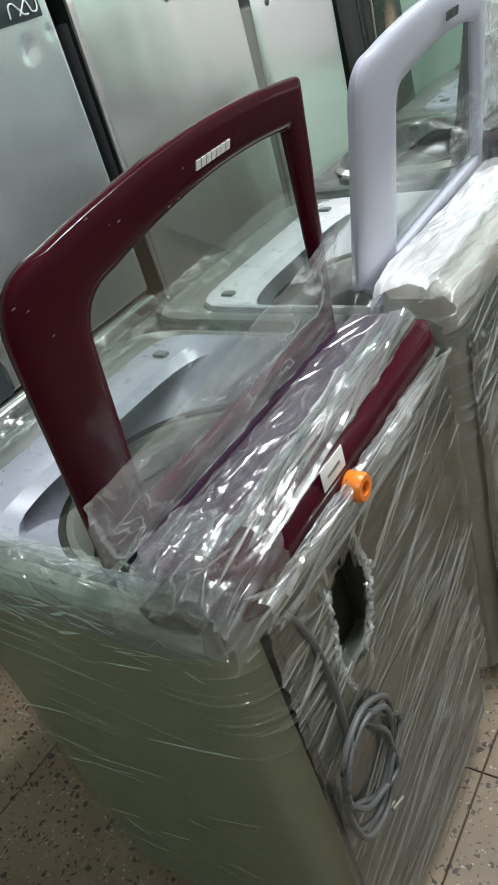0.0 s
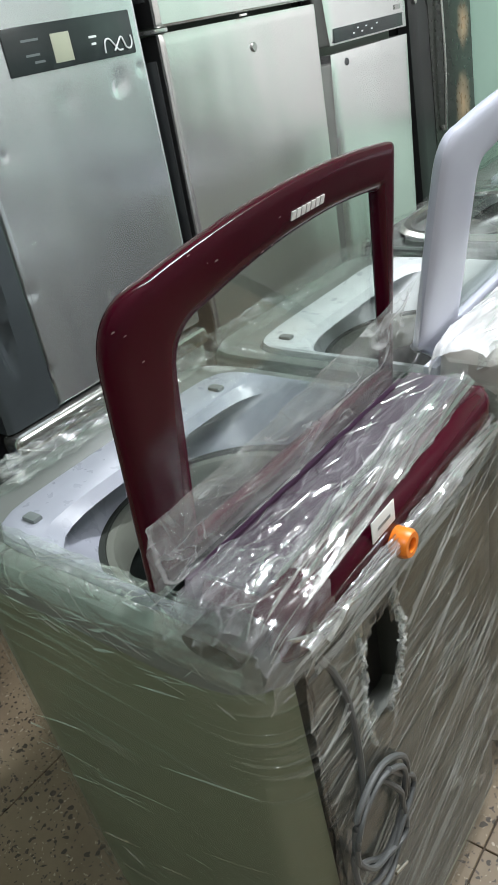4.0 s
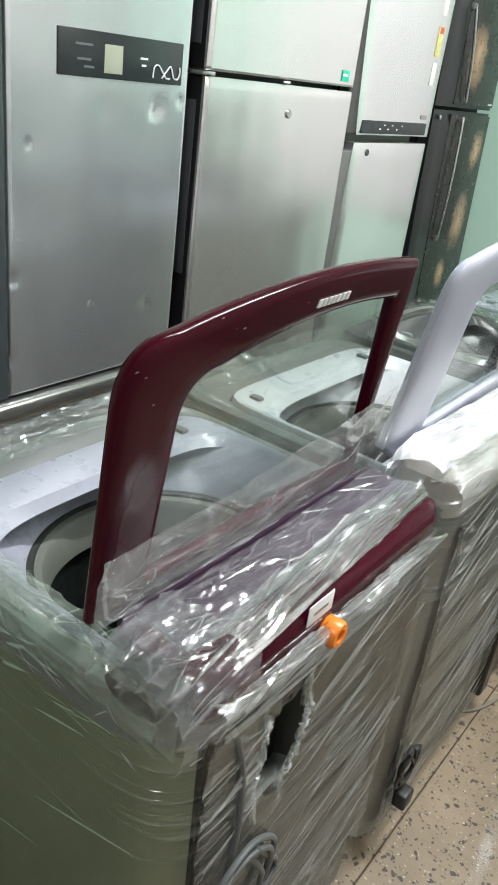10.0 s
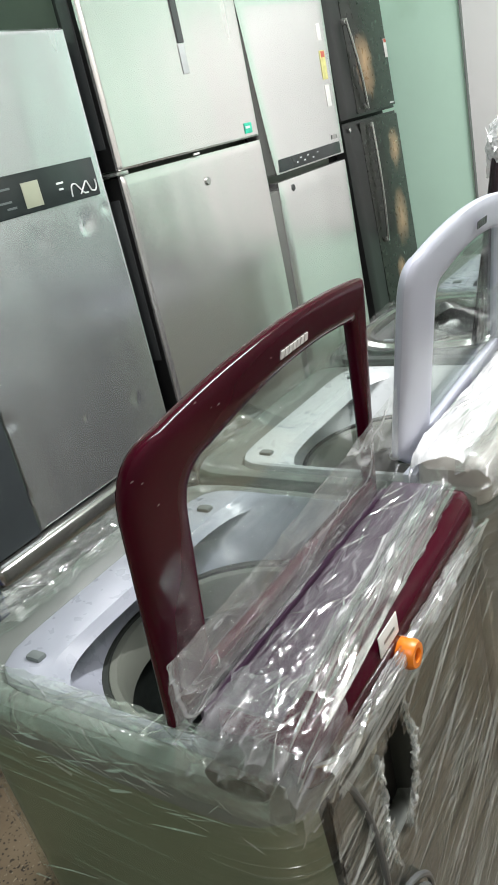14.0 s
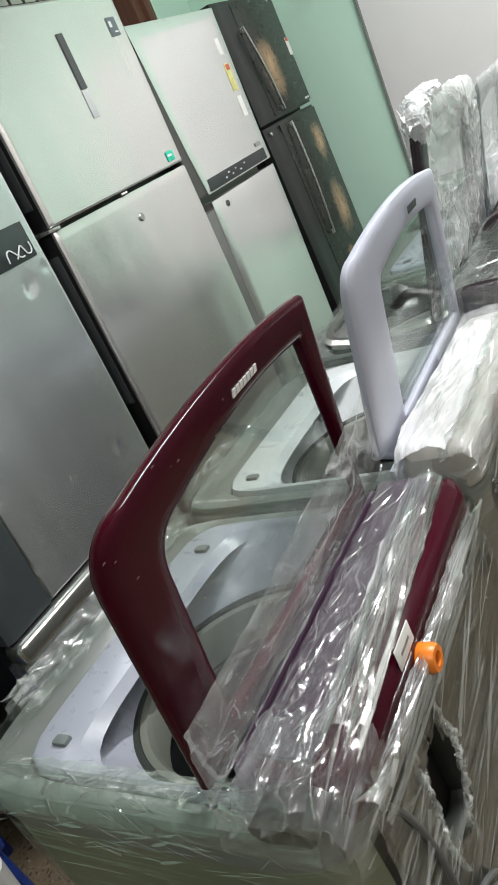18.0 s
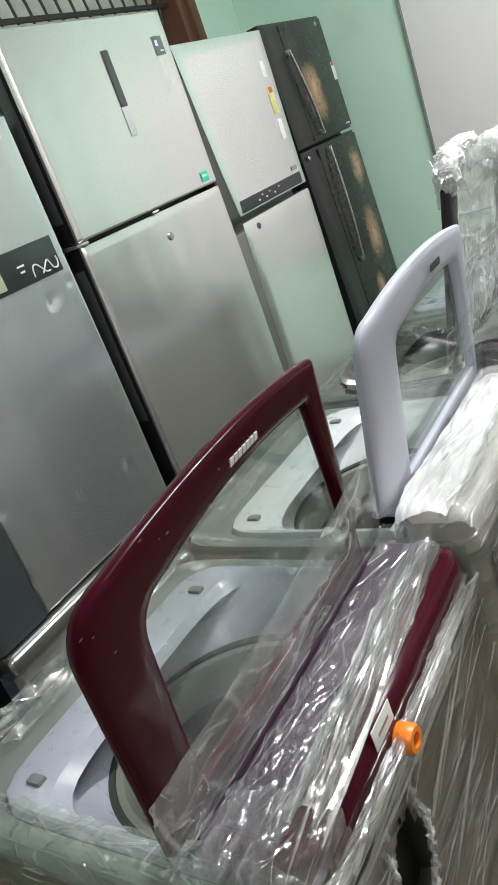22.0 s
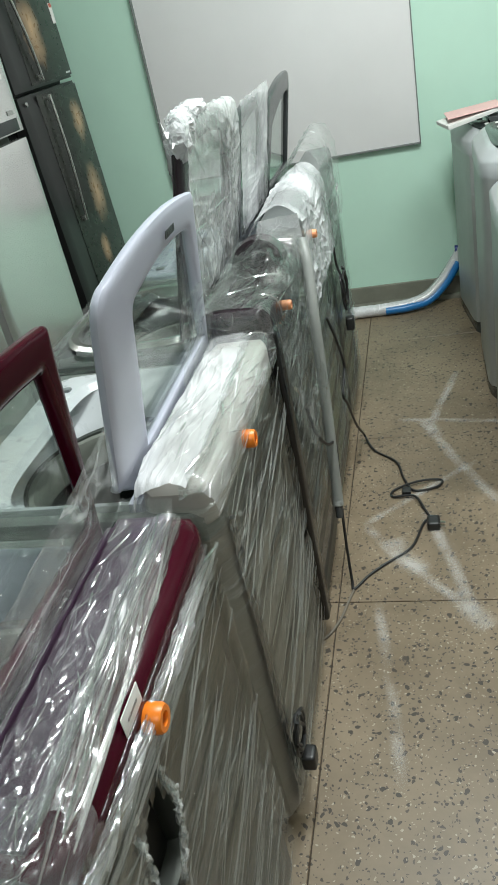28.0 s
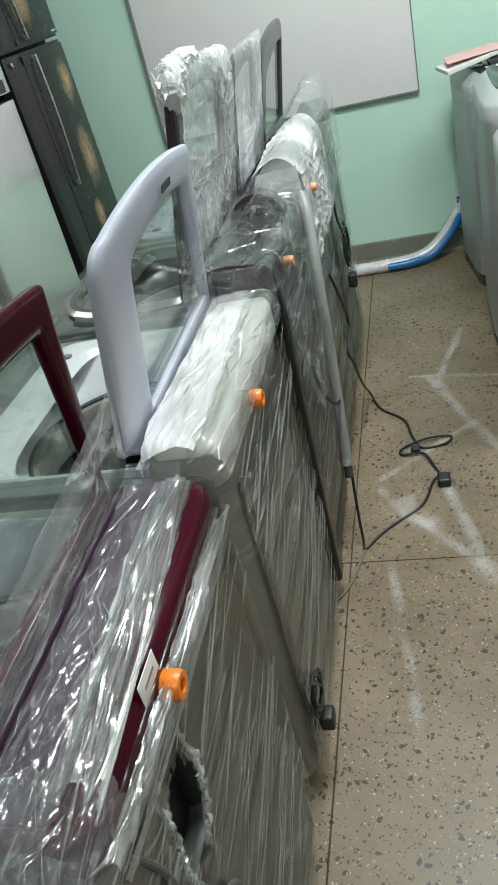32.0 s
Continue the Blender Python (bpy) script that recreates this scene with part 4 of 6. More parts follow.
def folds(profile, y0, y1, seed, count, spread=0.2, turn=0.0, long=0.2, wide=0.0012, lift=0.0025, sag=None, hole=None, keep=None):
    """Thin raised pleats where film lies doubled, as tapered ridges over a swept profile."""
    line = smooth_line([(x, 0, z) for x, z in profile], 12)
    run = [0.0]
    for p, q in zip(line, line[1:]):
        run.append(run[-1] + (q - p).length)
    total = run[-1]
    rnd = random.Random(int(seed * 100))

    def at(y, s):
        s = min(max(s, 0), total)
        k = min(len(run) - 2, max(0, int(np.searchsorted(run, s)) - 1))
        f = (s - run[k]) / (run[k + 1] - run[k])
        d = (line[k + 1] - line[k]).normalized()
        nrm = Vector((d.z, 0, -d.x))
        if (abs(nrm.z) > abs(nrm.x) and nrm.z < 0) or (abs(nrm.x) >= abs(nrm.z) and nrm.x < 0):
            nrm = -nrm
        p = line[k].lerp(line[k + 1], f)
        drop = sag((y - y0) / (y1 - y0), s / total) if sag else 0
        return Vector((p.x, y, p.z + drop)) + nrm * lift, nrm

    bm = bmesh.new()
    for _ in range(count):
        cy, cs = rnd.uniform(y0, y1), rnd.uniform(0, total)
        a = turn + rnd.gauss(0, spread)
        half = 0.5 * long * rnd.uniform(0.25, 1.3)
        bend = rnd.uniform(-0.25, 0.25) / max(long, 0.05)
        w = wide * rnd.choice((0.45, 0.6, 0.8, 1.1, 1.6, 2.4))
        rows = []
        for k in range(11):
            t = half * (k / 5 - 1)
            y, s = cy + t * math.cos(a) - 0.5 * bend * t * t * math.sin(a), cs + t * math.sin(a) + 0.5 * bend * t * t * math.cos(a)
            inside = y0 < y < y1 and 0 < s < total
            if inside and hole:
                p, _n = at(y, s)
                inside = ((y - hole[0]) / hole[2]) ** 2 + ((p.z - hole[1]) / hole[3]) ** 2 > 1.2
            if not inside:
                if len(rows) > 2:
                    break
                rows = []
                continue
            rows.append((y, s, w * (1 - abs(k / 5 - 1) ** 2) + 0.0002))
        if len(rows) < 3:
            continue
        prev = None
        for y, s, ww in rows:
            p, nrm = at(y, s)
            q = at(y + 0.004 * math.cos(a), s + 0.004 * math.sin(a))[0]
            d = (q - p)
            side = d.cross(nrm).normalized() if d.length > 1e-6 else Vector((0, 0, 1))
            row = [bm.verts.new(p - side * ww), bm.verts.new(p + nrm * ww * 0.7), bm.verts.new(p + side * ww)]
            if prev:
                for i in (0, 1):
                    bm.faces.new((prev[i], prev[i + 1], row[i + 1], row[i]))
            prev = row
    return bm


def back_panel(x, y0, y1, z0, z1, hole=None):
    """Ribbed back sheet with pressed grooves; hole: (y0, y1, z0, z1) recess for the fingers."""
    bm = bmesh.new()
    ny, nz = 30, 60
    rows = []
    for k in range(nz + 1):
        row = []
        for i in range(ny + 1):
            y, z = y0 + (y1 - y0) * i / ny, z0 + (z1 - z0) * k / nz
            u, v = (y - y0) / (y1 - y0), (z - z0) / (z1 - z0)
            d = 0.0
            if 0.12 < u < 0.88 and 0.08 < v < 0.80:
                d = -0.006 + 0.003 * (math.sin(v * 40) > 0.2)
            if hole and hole[0] < y < hole[1] and hole[2] < z < hole[3]:
                d = -0.045  # left open
            row.append(bm.verts.new((x + d, y, z)))
        rows.append(row)
    for a, b in zip(rows, rows[1:]):
        for i in range(ny):
            if max(v.co.x for v in (a[i], a[i + 1], b[i + 1], b[i])) > x - 0.02:
                bm.faces.new((a[i], a[i + 1], b[i + 1], b[i]))
    return bm


def washer(label, y0, y1, z_rim, colours, console_z, x_front=-0.575, hole=None, deep=0.10, start=0.0, power=11, over=0.0):
    """The bare machine: cabinet, back, top cover with its basin, tub, drum, console, feet."""
    shell, top, console, back = colours
    g = thing("washing_machine", label, "washing machine", "row of wrapped washing machines", (0, y0, 0))
    w = y1 - y0
    cx, hx = (x_front - 0.004) / 2, (-0.004 - x_front) / 2
    cy, hy = (w - over) / 2, (w + over) / 2
    body = loft([squircle(cx, (w - o) / 2, hx, (w + o) / 2, z, power, 72) for z, o in ((0.035, 0), (0.05, 0), (z_rim - 0.055, over))])
    if hole:
        gone = [f for f in body.faces if f.calc_center_median().x > -0.012 and abs(f.calc_center_median().y - w / 2) < w / 2 - 0.05 and f.calc_center_median().z > 0.1]
        bmesh.ops.delete(body, geom=gone, context="FACES")
    part("cabinet", body, shell, g)
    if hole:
        # black plate paints the inside of the torn hole as unlit
        part("hollow_shade_plate", box(-0.034, -0.030, hole[0] - 0.05, hole[1] + 0.07, hole[2] - 0.12, hole[3] + 0.06, 0.001), BLACK_PLASTIC_SHADE, g, "black plate standing in for the unlit hollow behind the torn film")
    part("back_panel", back_panel(0.0, 0.035, w - 0.035, 0.06, z_rim - 0.075, hole), back, g)
    part("base", loft([squircle(cx, w / 2, hx - 0.012, w / 2 - 0.012, z, 12, 48) for z in (0.012, 0.036)], caps=(True, True)), DARK_GREY, g)
    for fx in (x_front + 0.06, -0.06):
        for fy in (0.06, w - 0.06):
            part("foot", disc(fx, fy, 0.0, 0.022, 0.02, "z", 14), TUB_DARK, g)
    # top frame round the machine, then the raised band, and the basin falling to the round mouth
    frame_loops = [
        squircle(cx, cy, hx + 0.003, hy + 0.003, z_rim - 0.06, power, 72),
        squircle(cx, cy, hx + 0.003, hy + 0.003, z_rim - 0.016, power, 72),
        squircle(cx, cy, hx - 0.002, hy - 0.002, z_rim - 0.006, power, 72),
        squircle(cx, cy, hx - 0.012, hy - 0.012, z_rim - 0.003, power - 1, 72),
        squircle(cx + 0.035, cy, hx - 0.048, hy - 0.026, z_rim - 0.005, 9, 72),
        squircle(cx + 0.035, cy, hx - 0.052, hy - 0.030, z_rim - 0.014, 9, 72),
    ]
    part("top_frame", loft(frame_loops), mat("grey_top_frame", (0.17, 0.18, 0.17), 0.35) if top in (TOP_GREY, TOP_WHITE) else top, g)
    x_in = x_front + 0.086
    tx, thx = (x_in - 0.03) / 2, (-0.03 - x_in) / 2
    mx, my = -0.276, cy - 0.005
    loops = [
        squircle(tx, cy, thx, hy - 0.030, z_rim - 0.010, 9, 72),
        squircle(tx, cy, thx - 0.003, hy - 0.033, z_rim + 0.003, 9, 72),
        squircle(tx, cy, thx - 0.008, hy - 0.037, z_rim + 0.006, 9, 72),
        squircle(tx + 0.02, cy, thx - 0.060, hy - 0.040, z_rim + 0.004, 7, 72),
        squircle(tx + 0.02, cy, thx - 0.064, hy - 0.044, z_rim - 0.003, 6, 72),
        squircle(tx + 0.02, cy, thx - 0.070, hy - 0.050, z_rim - 0.012, 5, 72),
        squircle(mx, my, 0.198, 0.211, z_rim - 0.046, 3, 72),
        squircle(mx, my, 0.193, 0.203, z_rim - 0.066, 2.2, 72),
        squircle(mx, my, 0.190, 0.198, z_rim - 0.084, 2, 72),
    ]
    part("top_cover", loft(loops), top, g)
    part("tub_seal", loft([squircle(mx, my, r + 0.010, r + 0.012, z_rim - d, 2, 72) for r, d in ((0.186, 0.082), (0.176, 0.084), (0.174, 0.092), (0.19, 0.096))]), TUB_DARK, g)
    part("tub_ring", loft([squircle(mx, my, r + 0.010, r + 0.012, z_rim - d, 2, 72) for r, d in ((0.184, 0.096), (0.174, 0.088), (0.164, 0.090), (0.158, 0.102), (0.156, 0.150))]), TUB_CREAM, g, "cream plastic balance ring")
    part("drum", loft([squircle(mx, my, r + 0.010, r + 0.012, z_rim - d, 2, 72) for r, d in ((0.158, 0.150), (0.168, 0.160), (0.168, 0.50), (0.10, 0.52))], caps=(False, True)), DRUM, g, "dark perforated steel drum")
    for fy in (0.10 - 1.7 * over, w - 0.107):
        part("bumper", box(x_front + 0.130, x_front + 0.156, fy - 0.008, fy + 0.008, z_rim + 0.001, z_rim + 0.011, 0.004), RUBBER, g)
    # console along the back edge
    if console:
        zc = console_z
        prof = [(-deep, z_rim - 0.004), (0.004 - deep, zc - 0.016), (0.014 - deep, zc - 0.004), (-0.060, zc), (-0.014, zc - 0.003), (0.003, zc - 0.018), (0.004, z_rim - 0.012), (0.003, z_rim - 0.030), (-0.02, z_rim - 0.034)]
        line = smooth_line([(a, 0, b) for a, b in prof], 5)
        loops = []
        for k, (yy, shrink) in enumerate(((start + 0.006, 0.030), (start + 0.012, 0.016), (start + 0.024, 0.006), (start + 0.045, 0.0), (w - 0.045, 0.0), (w - 0.024, 0.006), (w - 0.012, 0.016), (w - 0.006, 0.030))):
            loops.append([(-deep / 2 + (p.x + deep / 2) * (1 - 1.6 * shrink / deep), yy, min(p.z, zc - 0.5 * shrink)) for p in line])
        mid = sum((Vector(p) for p in loops[3]), Vector()) / len(loops[3])
        ends = [[tuple(Vector((mid.x, p[1], mid.z)).lerp(Vector(p), 0.02)) for p in lp] for lp in (loops[0], loops[-1])]
        part("console", loft([ends[0]] + loops + [ends[1]], closed=True, caps=(True, True)), console, g)
    return g


def inlet_cap(g, y, z, material, x=-0.002, r=0.017, length=0.028):
    loops = []
    for d, rr in ((0, r * 0.9), (0.006, r), (length - 0.004, r * 0.97), (length, r * 0.86), (length, r * 0.5), (length - 0.008, r * 0.46)):
        loop = []
        for i in range(24):
            a = 2 * math.pi * i / 24
            q = rr * (1 + (0.03 if i % 2 and 0.004 < d < length - 0.002 else 0))
            loop.append((x + d, y + q * math.cos(a), z + q * math.sin(a)))
        loops.append(loop)
    part("inlet_cap", loft(loops, caps=(False, True)), material, g, "orange plastic water inlet cap")


def cable_coil(g, y, z, x, seed, r=0.07, turns=4, radius=0.0042, material=CABLE_GREY, tail=None):
    rnd = random.Random(seed)
    guide = list(tail or [])
    for k in range(turns * 8):
        a = 2 * math.pi * k / 8 + 2.2
        rr = r * (0.72 + 0.4 * rnd.random())
        guide.append((x + 0.004 + 0.012 * rnd.random() + 0.002 * (k % 8 > 4), y + 0.86 * rr * math.cos(a) + 0.012 * math.sin(k * 0.7), z + 1.1 * rr * math.sin(a) + 0.012 * math.cos(k * 0.5)))
    return part("power_cable", tube(smooth_line(guide, 5), radius, 8), material, g, "coiled power cable")


def torn_hem(g, pts, seed, material, wide=0.011):
    """A ragged gathered edge of film along a line."""
    line = smooth_line(pts, 16)
    rnd = random.Random(seed)
    bm = bmesh.new()
    prev = None
    for i, p in enumerate(line):
        row = []
        for k in range(6):
            a = k * 1.1 + i * 0.45
            row.append(bm.verts.new(p + Vector((0.55 * wide * math.cos(a) * (0.4 + rnd.random()) * 0.6, wide * (rnd.random() - 0.5) * 0.8, wide * math.sin(a) * (0.3 + rnd.random()) * 0.6))))
        if prev:
            for k in range(5):
                bm.faces.new((prev[k], prev[k + 1], row[k + 1], row[k]))
        prev = row
    return part("torn_film", bm, material, g, "ragged gathered film edge", smooth=False)

def tent_sheet(corners, faces, seed, cuts=14, amp=0.004):
    """Loose film pulled into flat, creased planes between a few corners."""
    bm = bmesh.new()
    vs = [bm.verts.new(c) for c in corners]
    for f in faces:
        bm.faces.new([vs[k] for k in f])
    bmesh.ops.subdivide_edges(bm, edges=bm.edges[:], cuts=cuts, use_grid_fill=True)
    for v in bm.verts:
        p = v.co
        v.co = p + Vector((0.4, -0.3, 1)) * amp * (ridged(p.x * 14 + seed, p.y * 9, p.z * 14) - 0.5)
    return bm


# machine one: maroon console and lid, torn film on its back
g = washer("grey washing machine with maroon open lid, wrapped in clear film", -0.222, 0.325, 0.870, (CABINET, TOP_GREY, MAROON, BACK_STEEL), 0.906, -0.578, hole=(0.115, 0.215, 0.62, 0.785), deep=0.128, start=0.004, power=7, over=0.033)
LEAN = 0.19
outer = quad((-0.016, 0.905), (-0.046, 1.232), (0.438, 1.252), (0.508, 0.884), 0.060, 0.008, 0.016)
inner = quad((0.056, 0.935), (0.040, 1.182), (0.408, 1.205), (0.489, 0.935), 0.048, 0.008, 0.014)
lid = part("lid", lid_frame(outer, inner, -0.162, -0.141, LEAN, 0.89), MAROON, g, "open maroon lid frame")
part("lid_glass", flat_pane(quad((0.054, 0.93), (0.038, 1.188), (0.404, 1.208), (0.486, 0.93), 0.04, 0.01, 0.014), -0.160, 0.004, LEAN, 0.89), GLASS, lid)
rnd = random.Random(77)
for _ in range(9):
    u = rnd.random() ** 1.5
    y, z = -0.034 + 0.012 * rnd.random() + 0.30 * u * (rnd.random() < 0.5), 1.16 + 0.05 * rnd.random()
    if y > 0:
        z = 1.205 + 0.035 * rnd.random()
    s = rnd.uniform(0.001, 0.003)
    mark = bmesh.new()
    mark.faces.new([mark.verts.new((-0.1402 + LEAN * (z + dz - 0.89), y + dy, z + dz)) for dy, dz in ((-s, -0.3 * s), (s, -0.1 * s), (0.6 * s, 0.35 * s), (-0.5 * s, 0.3 * s))])
    part("scuff", mark, mat("worn_plastic_mark", (0.26, 0.17, 0.18), 0.5), lid)
part("lettering", bars(7, 0.0, 0.0, 0.0, 0.0085, 0.062, lean=0.25), WHITE_PLASTIC, lid, "white emblem marks on the lid", at=pose(-0.0776, 0.217, 1.223, 0, math.degrees(math.atan(LEAN)), 0) @ pose(0, 0, 0, 1.5))
part("hinge_slot", box(-0.139, -0.1285, 0.020, 0.520, 0.860, 0.900, 0.001), VIOLET, g)
# dark lining that paints in the shade of the gap beside the console
part("console_recess_shade", loft([squircle(-0.088, 0.022, 0.066 - r, 0.024 - r, z, 3, 40) for r, z in ((0.0, 0.868), (0.003, 0.869), (0.005, 0.862), (0.007, 0.835))], caps=(False, True)), TUB_DARK, g, "recess painted dark for the shade at the console end")
# raised dark oval, painted as the shade of a recess at the corner
end = []
for d, q in ((-0.038, 1.0), (-0.0395, 0.95), (-0.0395, 0.5)):
    end.append([(-0.056 + 0.038 * q * math.cos(a), d, 0.886 + (0.020 if math.sin(a) < 0 else 0.008) * q * math.sin(a)) for a in [2 * math.pi * k / 40 for k in range(40)]])
part("console_end_shade", loft([[(x, 0.03, z) for x, y, z in end[0]]] + end, caps=(True, True)), mat("recess_shade_brown", (0.022, 0.018, 0.014), 0.4), g, "dark oval plate standing in for the shaded recess under the film")
part("console_plate", box(-0.124, -0.040, 0.030, 0.530, 0.900, 0.9085, 0.003), VIOLET, g, "dark violet console plate")
part("console_print", bars(11, 0.0, 0.0, 0.0, 0.006, 0.075), PRINT_GREY, g, "pale print on the console", at=pose(-0.050, 0.40, 0.9092, 0, -90, 0))
inlet_cap(g, 0.222, 0.853, ORANGE, r=0.018)
part("sticker", box(0.0045, 0.0058, 0.172, 0.224, 0.872, 0.900, 0.0004), WHITE_STICKER, g, "white printed sticker", at=pose(0, 0, 0.01, 0, 0, 0))
part("sticker_print", bars(7, 0.0058, 0.184, 0.893, 0.004, 0.03, 0.0004), GREY_PLASTIC, g)
part("film", film_shell(-0.578, 0.002, 0.0, 0.547, 0.05, 0.868, 1.3, power=7, over=0.033, fold=0.045, hole=(0.158, 0.715, 0.042, 0.085), gap_z=0.858), FILM, g, "clear stretch film wound round the cabinet")


part("back_film", drape([(0.0085, 0.08), (0.0095, 0.467), (0.0085, 0.855)], 0.012, 0.535, 31.1, amp=0.0042, spread=0.14, long=0.26, width=0.006, count=110, grain=0.004, hole=(0.158, 0.715, 0.042, 0.085)), FILM_BACK, g, "creased film layer on the back")
tagged(part("film_folds", folds([(0.011, 0.08), (0.012, 0.467), (0.011, 0.855)], 0.012, 0.535, 41.1, 74, 0.12, 0.34, 0.32, 0.0015, hole=(0.158, 0.715, 0.042, 0.085)), FILM_FOLD, g), kind="stuff")


def lid_sag(u, v):
    """The film's upper hem falls from both lid posts."""
    return (0.012 + 0.045 * u ** 1.6) * max(0, 1 - v * 1.6)


def corner_fall(u, v):
    return -0.032 * max(0, 1 - u / 0.25) ** 1.4 * max(0, 1 - v)


def far_peak(u, v):
    """The sheet is pulled up in a peak at its far end and sinks over the near end."""
    return 0.020 * max(0, 1 - (1 - u) / 0.07) ** 1.5 - 0.034 * max(0, 1 - u / 0.09) ** 1.4


part("lid_foot_film", drape([(-0.094, 1.010), (-0.104, 0.965), (-0.115, 0.926), (-0.120, 0.918)], -0.045, 0.530, 4.2, amp=0.0016, sag=lid_sag, spread=0.3, long=0.2, width=0.004, grain=0.0025), FILM_FOOT, g, "crumpled clear film round the lid foot")
part("console_film", drape([(-0.116, 0.911), (-0.105, 0.9125), (-0.07, 0.913), (-0.045, 0.912), (-0.034, 0.911)], -0.036, 0.540, 5.2, amp=0.0028, spread=0.22, long=0.2, width=0.004, grain=0.0025, sag=far_peak), FILM_CONSOLE, g, "crumpled clear film over the console")
part("corner_film", drape([(-0.110, 0.920), (-0.060, 0.922), (-0.030, 0.923), (-0.004, 0.918), (0.012, 0.902), (0.016, 0.875), (0.014, 0.840)], -0.044, 0.070, 13.3, amp=0.0028, sag=corner_fall, spread=0.5, long=0.10, width=0.004, grain=0.0025, ragged=0.016), FILM_CONSOLE, g, "gathered film over the console corner")
part("end_film", tent_sheet(((-0.135, -0.046, 0.860), (0.008, -0.044, 0.850), (0.006, -0.040, 0.908), (-0.122, -0.040, 0.912)), ((0, 1, 2, 3),), 2.2, amp=0.004), FILM_END, g, "film folded over the console end")
tagged(part("film_folds", folds([(-0.110, 0.920), (-0.060, 0.922), (-0.030, 0.923), (-0.004, 0.918), (0.012, 0.902), (0.016, 0.875), (0.014, 0.840)], -0.035, 0.075, 13.4, 16, 0.5, 0.1, 0.09, 0.0014, 0.004, sag=corner_fall), FILM_FOLD, g), kind="stuff")
part("front_film", drape([(-0.588, 0.80), (-0.596, 0.85), (-0.588, 0.890), (-0.56, 0.885), (-0.525, 0.874)], 0.09, 0.55, 21.5, amp=0.006, ragged=0.012, grain=0.0025, spread=0.5), FILM_LID, g, "loose film standing along the front rim")
part("side_film", drape([(-0.012, 0.845), (-0.014, 0.862), (0.002, 0.884), (0.028, 0.882), (0.050, 0.876)], 0.02, 0.50, 24.5, amp=0.0025, ragged=0.008, grain=0.0025), FILM_RIM, g, "film gathered over the near rim", at=pose(0, -0.033, 0, 0, 0, 90))
tagged(part("film_folds", folds([(-0.013, 0.80), (-0.016, 0.855), (0.002, 0.886), (0.028, 0.884), (0.052, 0.878)], 0.02, 0.52, 24.6, 90, 0.4, 0.0, 0.06, 0.0012), FILM_FOLD, g, at=pose(0, -0.033, 0, 0, 0, 90)), kind="stuff")
tagged(part("film_folds", folds([(-0.009, 0.10), (-0.010, 0.45), (-0.009, 0.82)], 0.03, 0.52, 25.1, 22, 0.20, -0.10, 0.16, 0.0010), FILM_FOLD, g, at=pose(0, -0.014, 0, 0, 0, 90) @ pose(0, 0, 0, 0, -1.6, 0)), kind="stuff")
tagged(part("film_folds", folds([(-0.589, 0.80), (-0.598, 0.85), (-0.590, 0.892), (-0.56, 0.887), (-0.527, 0.876)], 0.08, 0.55, 21.6, 60, 0.5, 0.0, 0.06, 0.0009), FILM_FOLD, g), kind="stuff")
tagged(part("film_folds", folds([(-0.098, 1.010), (-0.108, 0.965), (-0.119, 0.924), (-0.124, 0.914)], -0.045, 0.53, 4.3, 40, 0.6, 0.25, 0.045, 0.0011, sag=lid_sag), FILM_FOLD, g), kind="stuff")
tagged(part("film_folds", folds([(-0.116, 0.911), (-0.07, 0.914), (-0.036, 0.912)], 0.04, 0.54, 5.3, 34, 0.5, 0.15, 0.07, 0.0011), FILM_FOLD, g), kind="stuff")
tagged(part("film_folds", folds([(-0.034, 0.914), (-0.016, 0.924), (0.0, 0.919), (0.006, 0.904)], 0.03, 0.53, 14.3, 40, 0.05, 0.0, 0.34, 0.0018, 0.004), FILM_FOLD, g, at=pose(0.002, 0, 0, 0, 0, 3.4)), kind="stuff")
tagged(part("film_folds", folds([(0.006, 0.866), (0.016, 0.860), (0.014, 0.846), (0.010, 0.815)], 0.02, 0.53, 16.3, 44, 0.08, 0.05, 0.30, 0.0018, 0.004), FILM_FOLD, g), kind="stuff")
part("edge_roll", drape([(-0.044, 0.915), (-0.032, 0.918), (-0.016, 0.922), (0.0, 0.918), (0.006, 0.904)], 0.06, 0.52, 14.2, amp=0.003, grain=0.0025), FILM_BAND, g, "rolled film edge along the console", at=pose(0.002, 0, 0, 0, 0, 3.4))
part("edge_roll", drape([(0.006, 0.866), (0.016, 0.860), (0.014, 0.846), (0.007, 0.835)], 0.02, 0.49, 16.2, amp=0.003, grain=0.0025), FILM_BAND, g, "rolled film edge under the console")
torn_hem(g, [(0.008, 0.195, 0.82), (0.010, 0.20, 0.77), (0.010, 0.212, 0.73), (0.010, 0.195, 0.68), (0.008, 0.165, 0.63)], 3, FILM_MILKY, 0.016)
torn_hem(g, [(0.008, 0.115, 0.80), (0.010, 0.118, 0.74), (0.008, 0.112, 0.67), (0.008, 0.125, 0.61)], 5, FILM_MILKY, 0.014)
torn_hem(g, [(-0.05, -0.030, 0.878), (-0.01, 0.02, 0.872), (0.004, 0.05, 0.866)], 8, FILM_LID, 0.02)
cable_coil(g, 0.102, 0.495, 0.012, 11, r=0.082, tail=[(0.006, 0.042, 0.835), (0.010, 0.062, 0.79), (0.012, 0.075, 0.74), (0.014, 0.080, 0.68), (0.016, 0.078, 0.62), (0.016, 0.072, 0.56)])
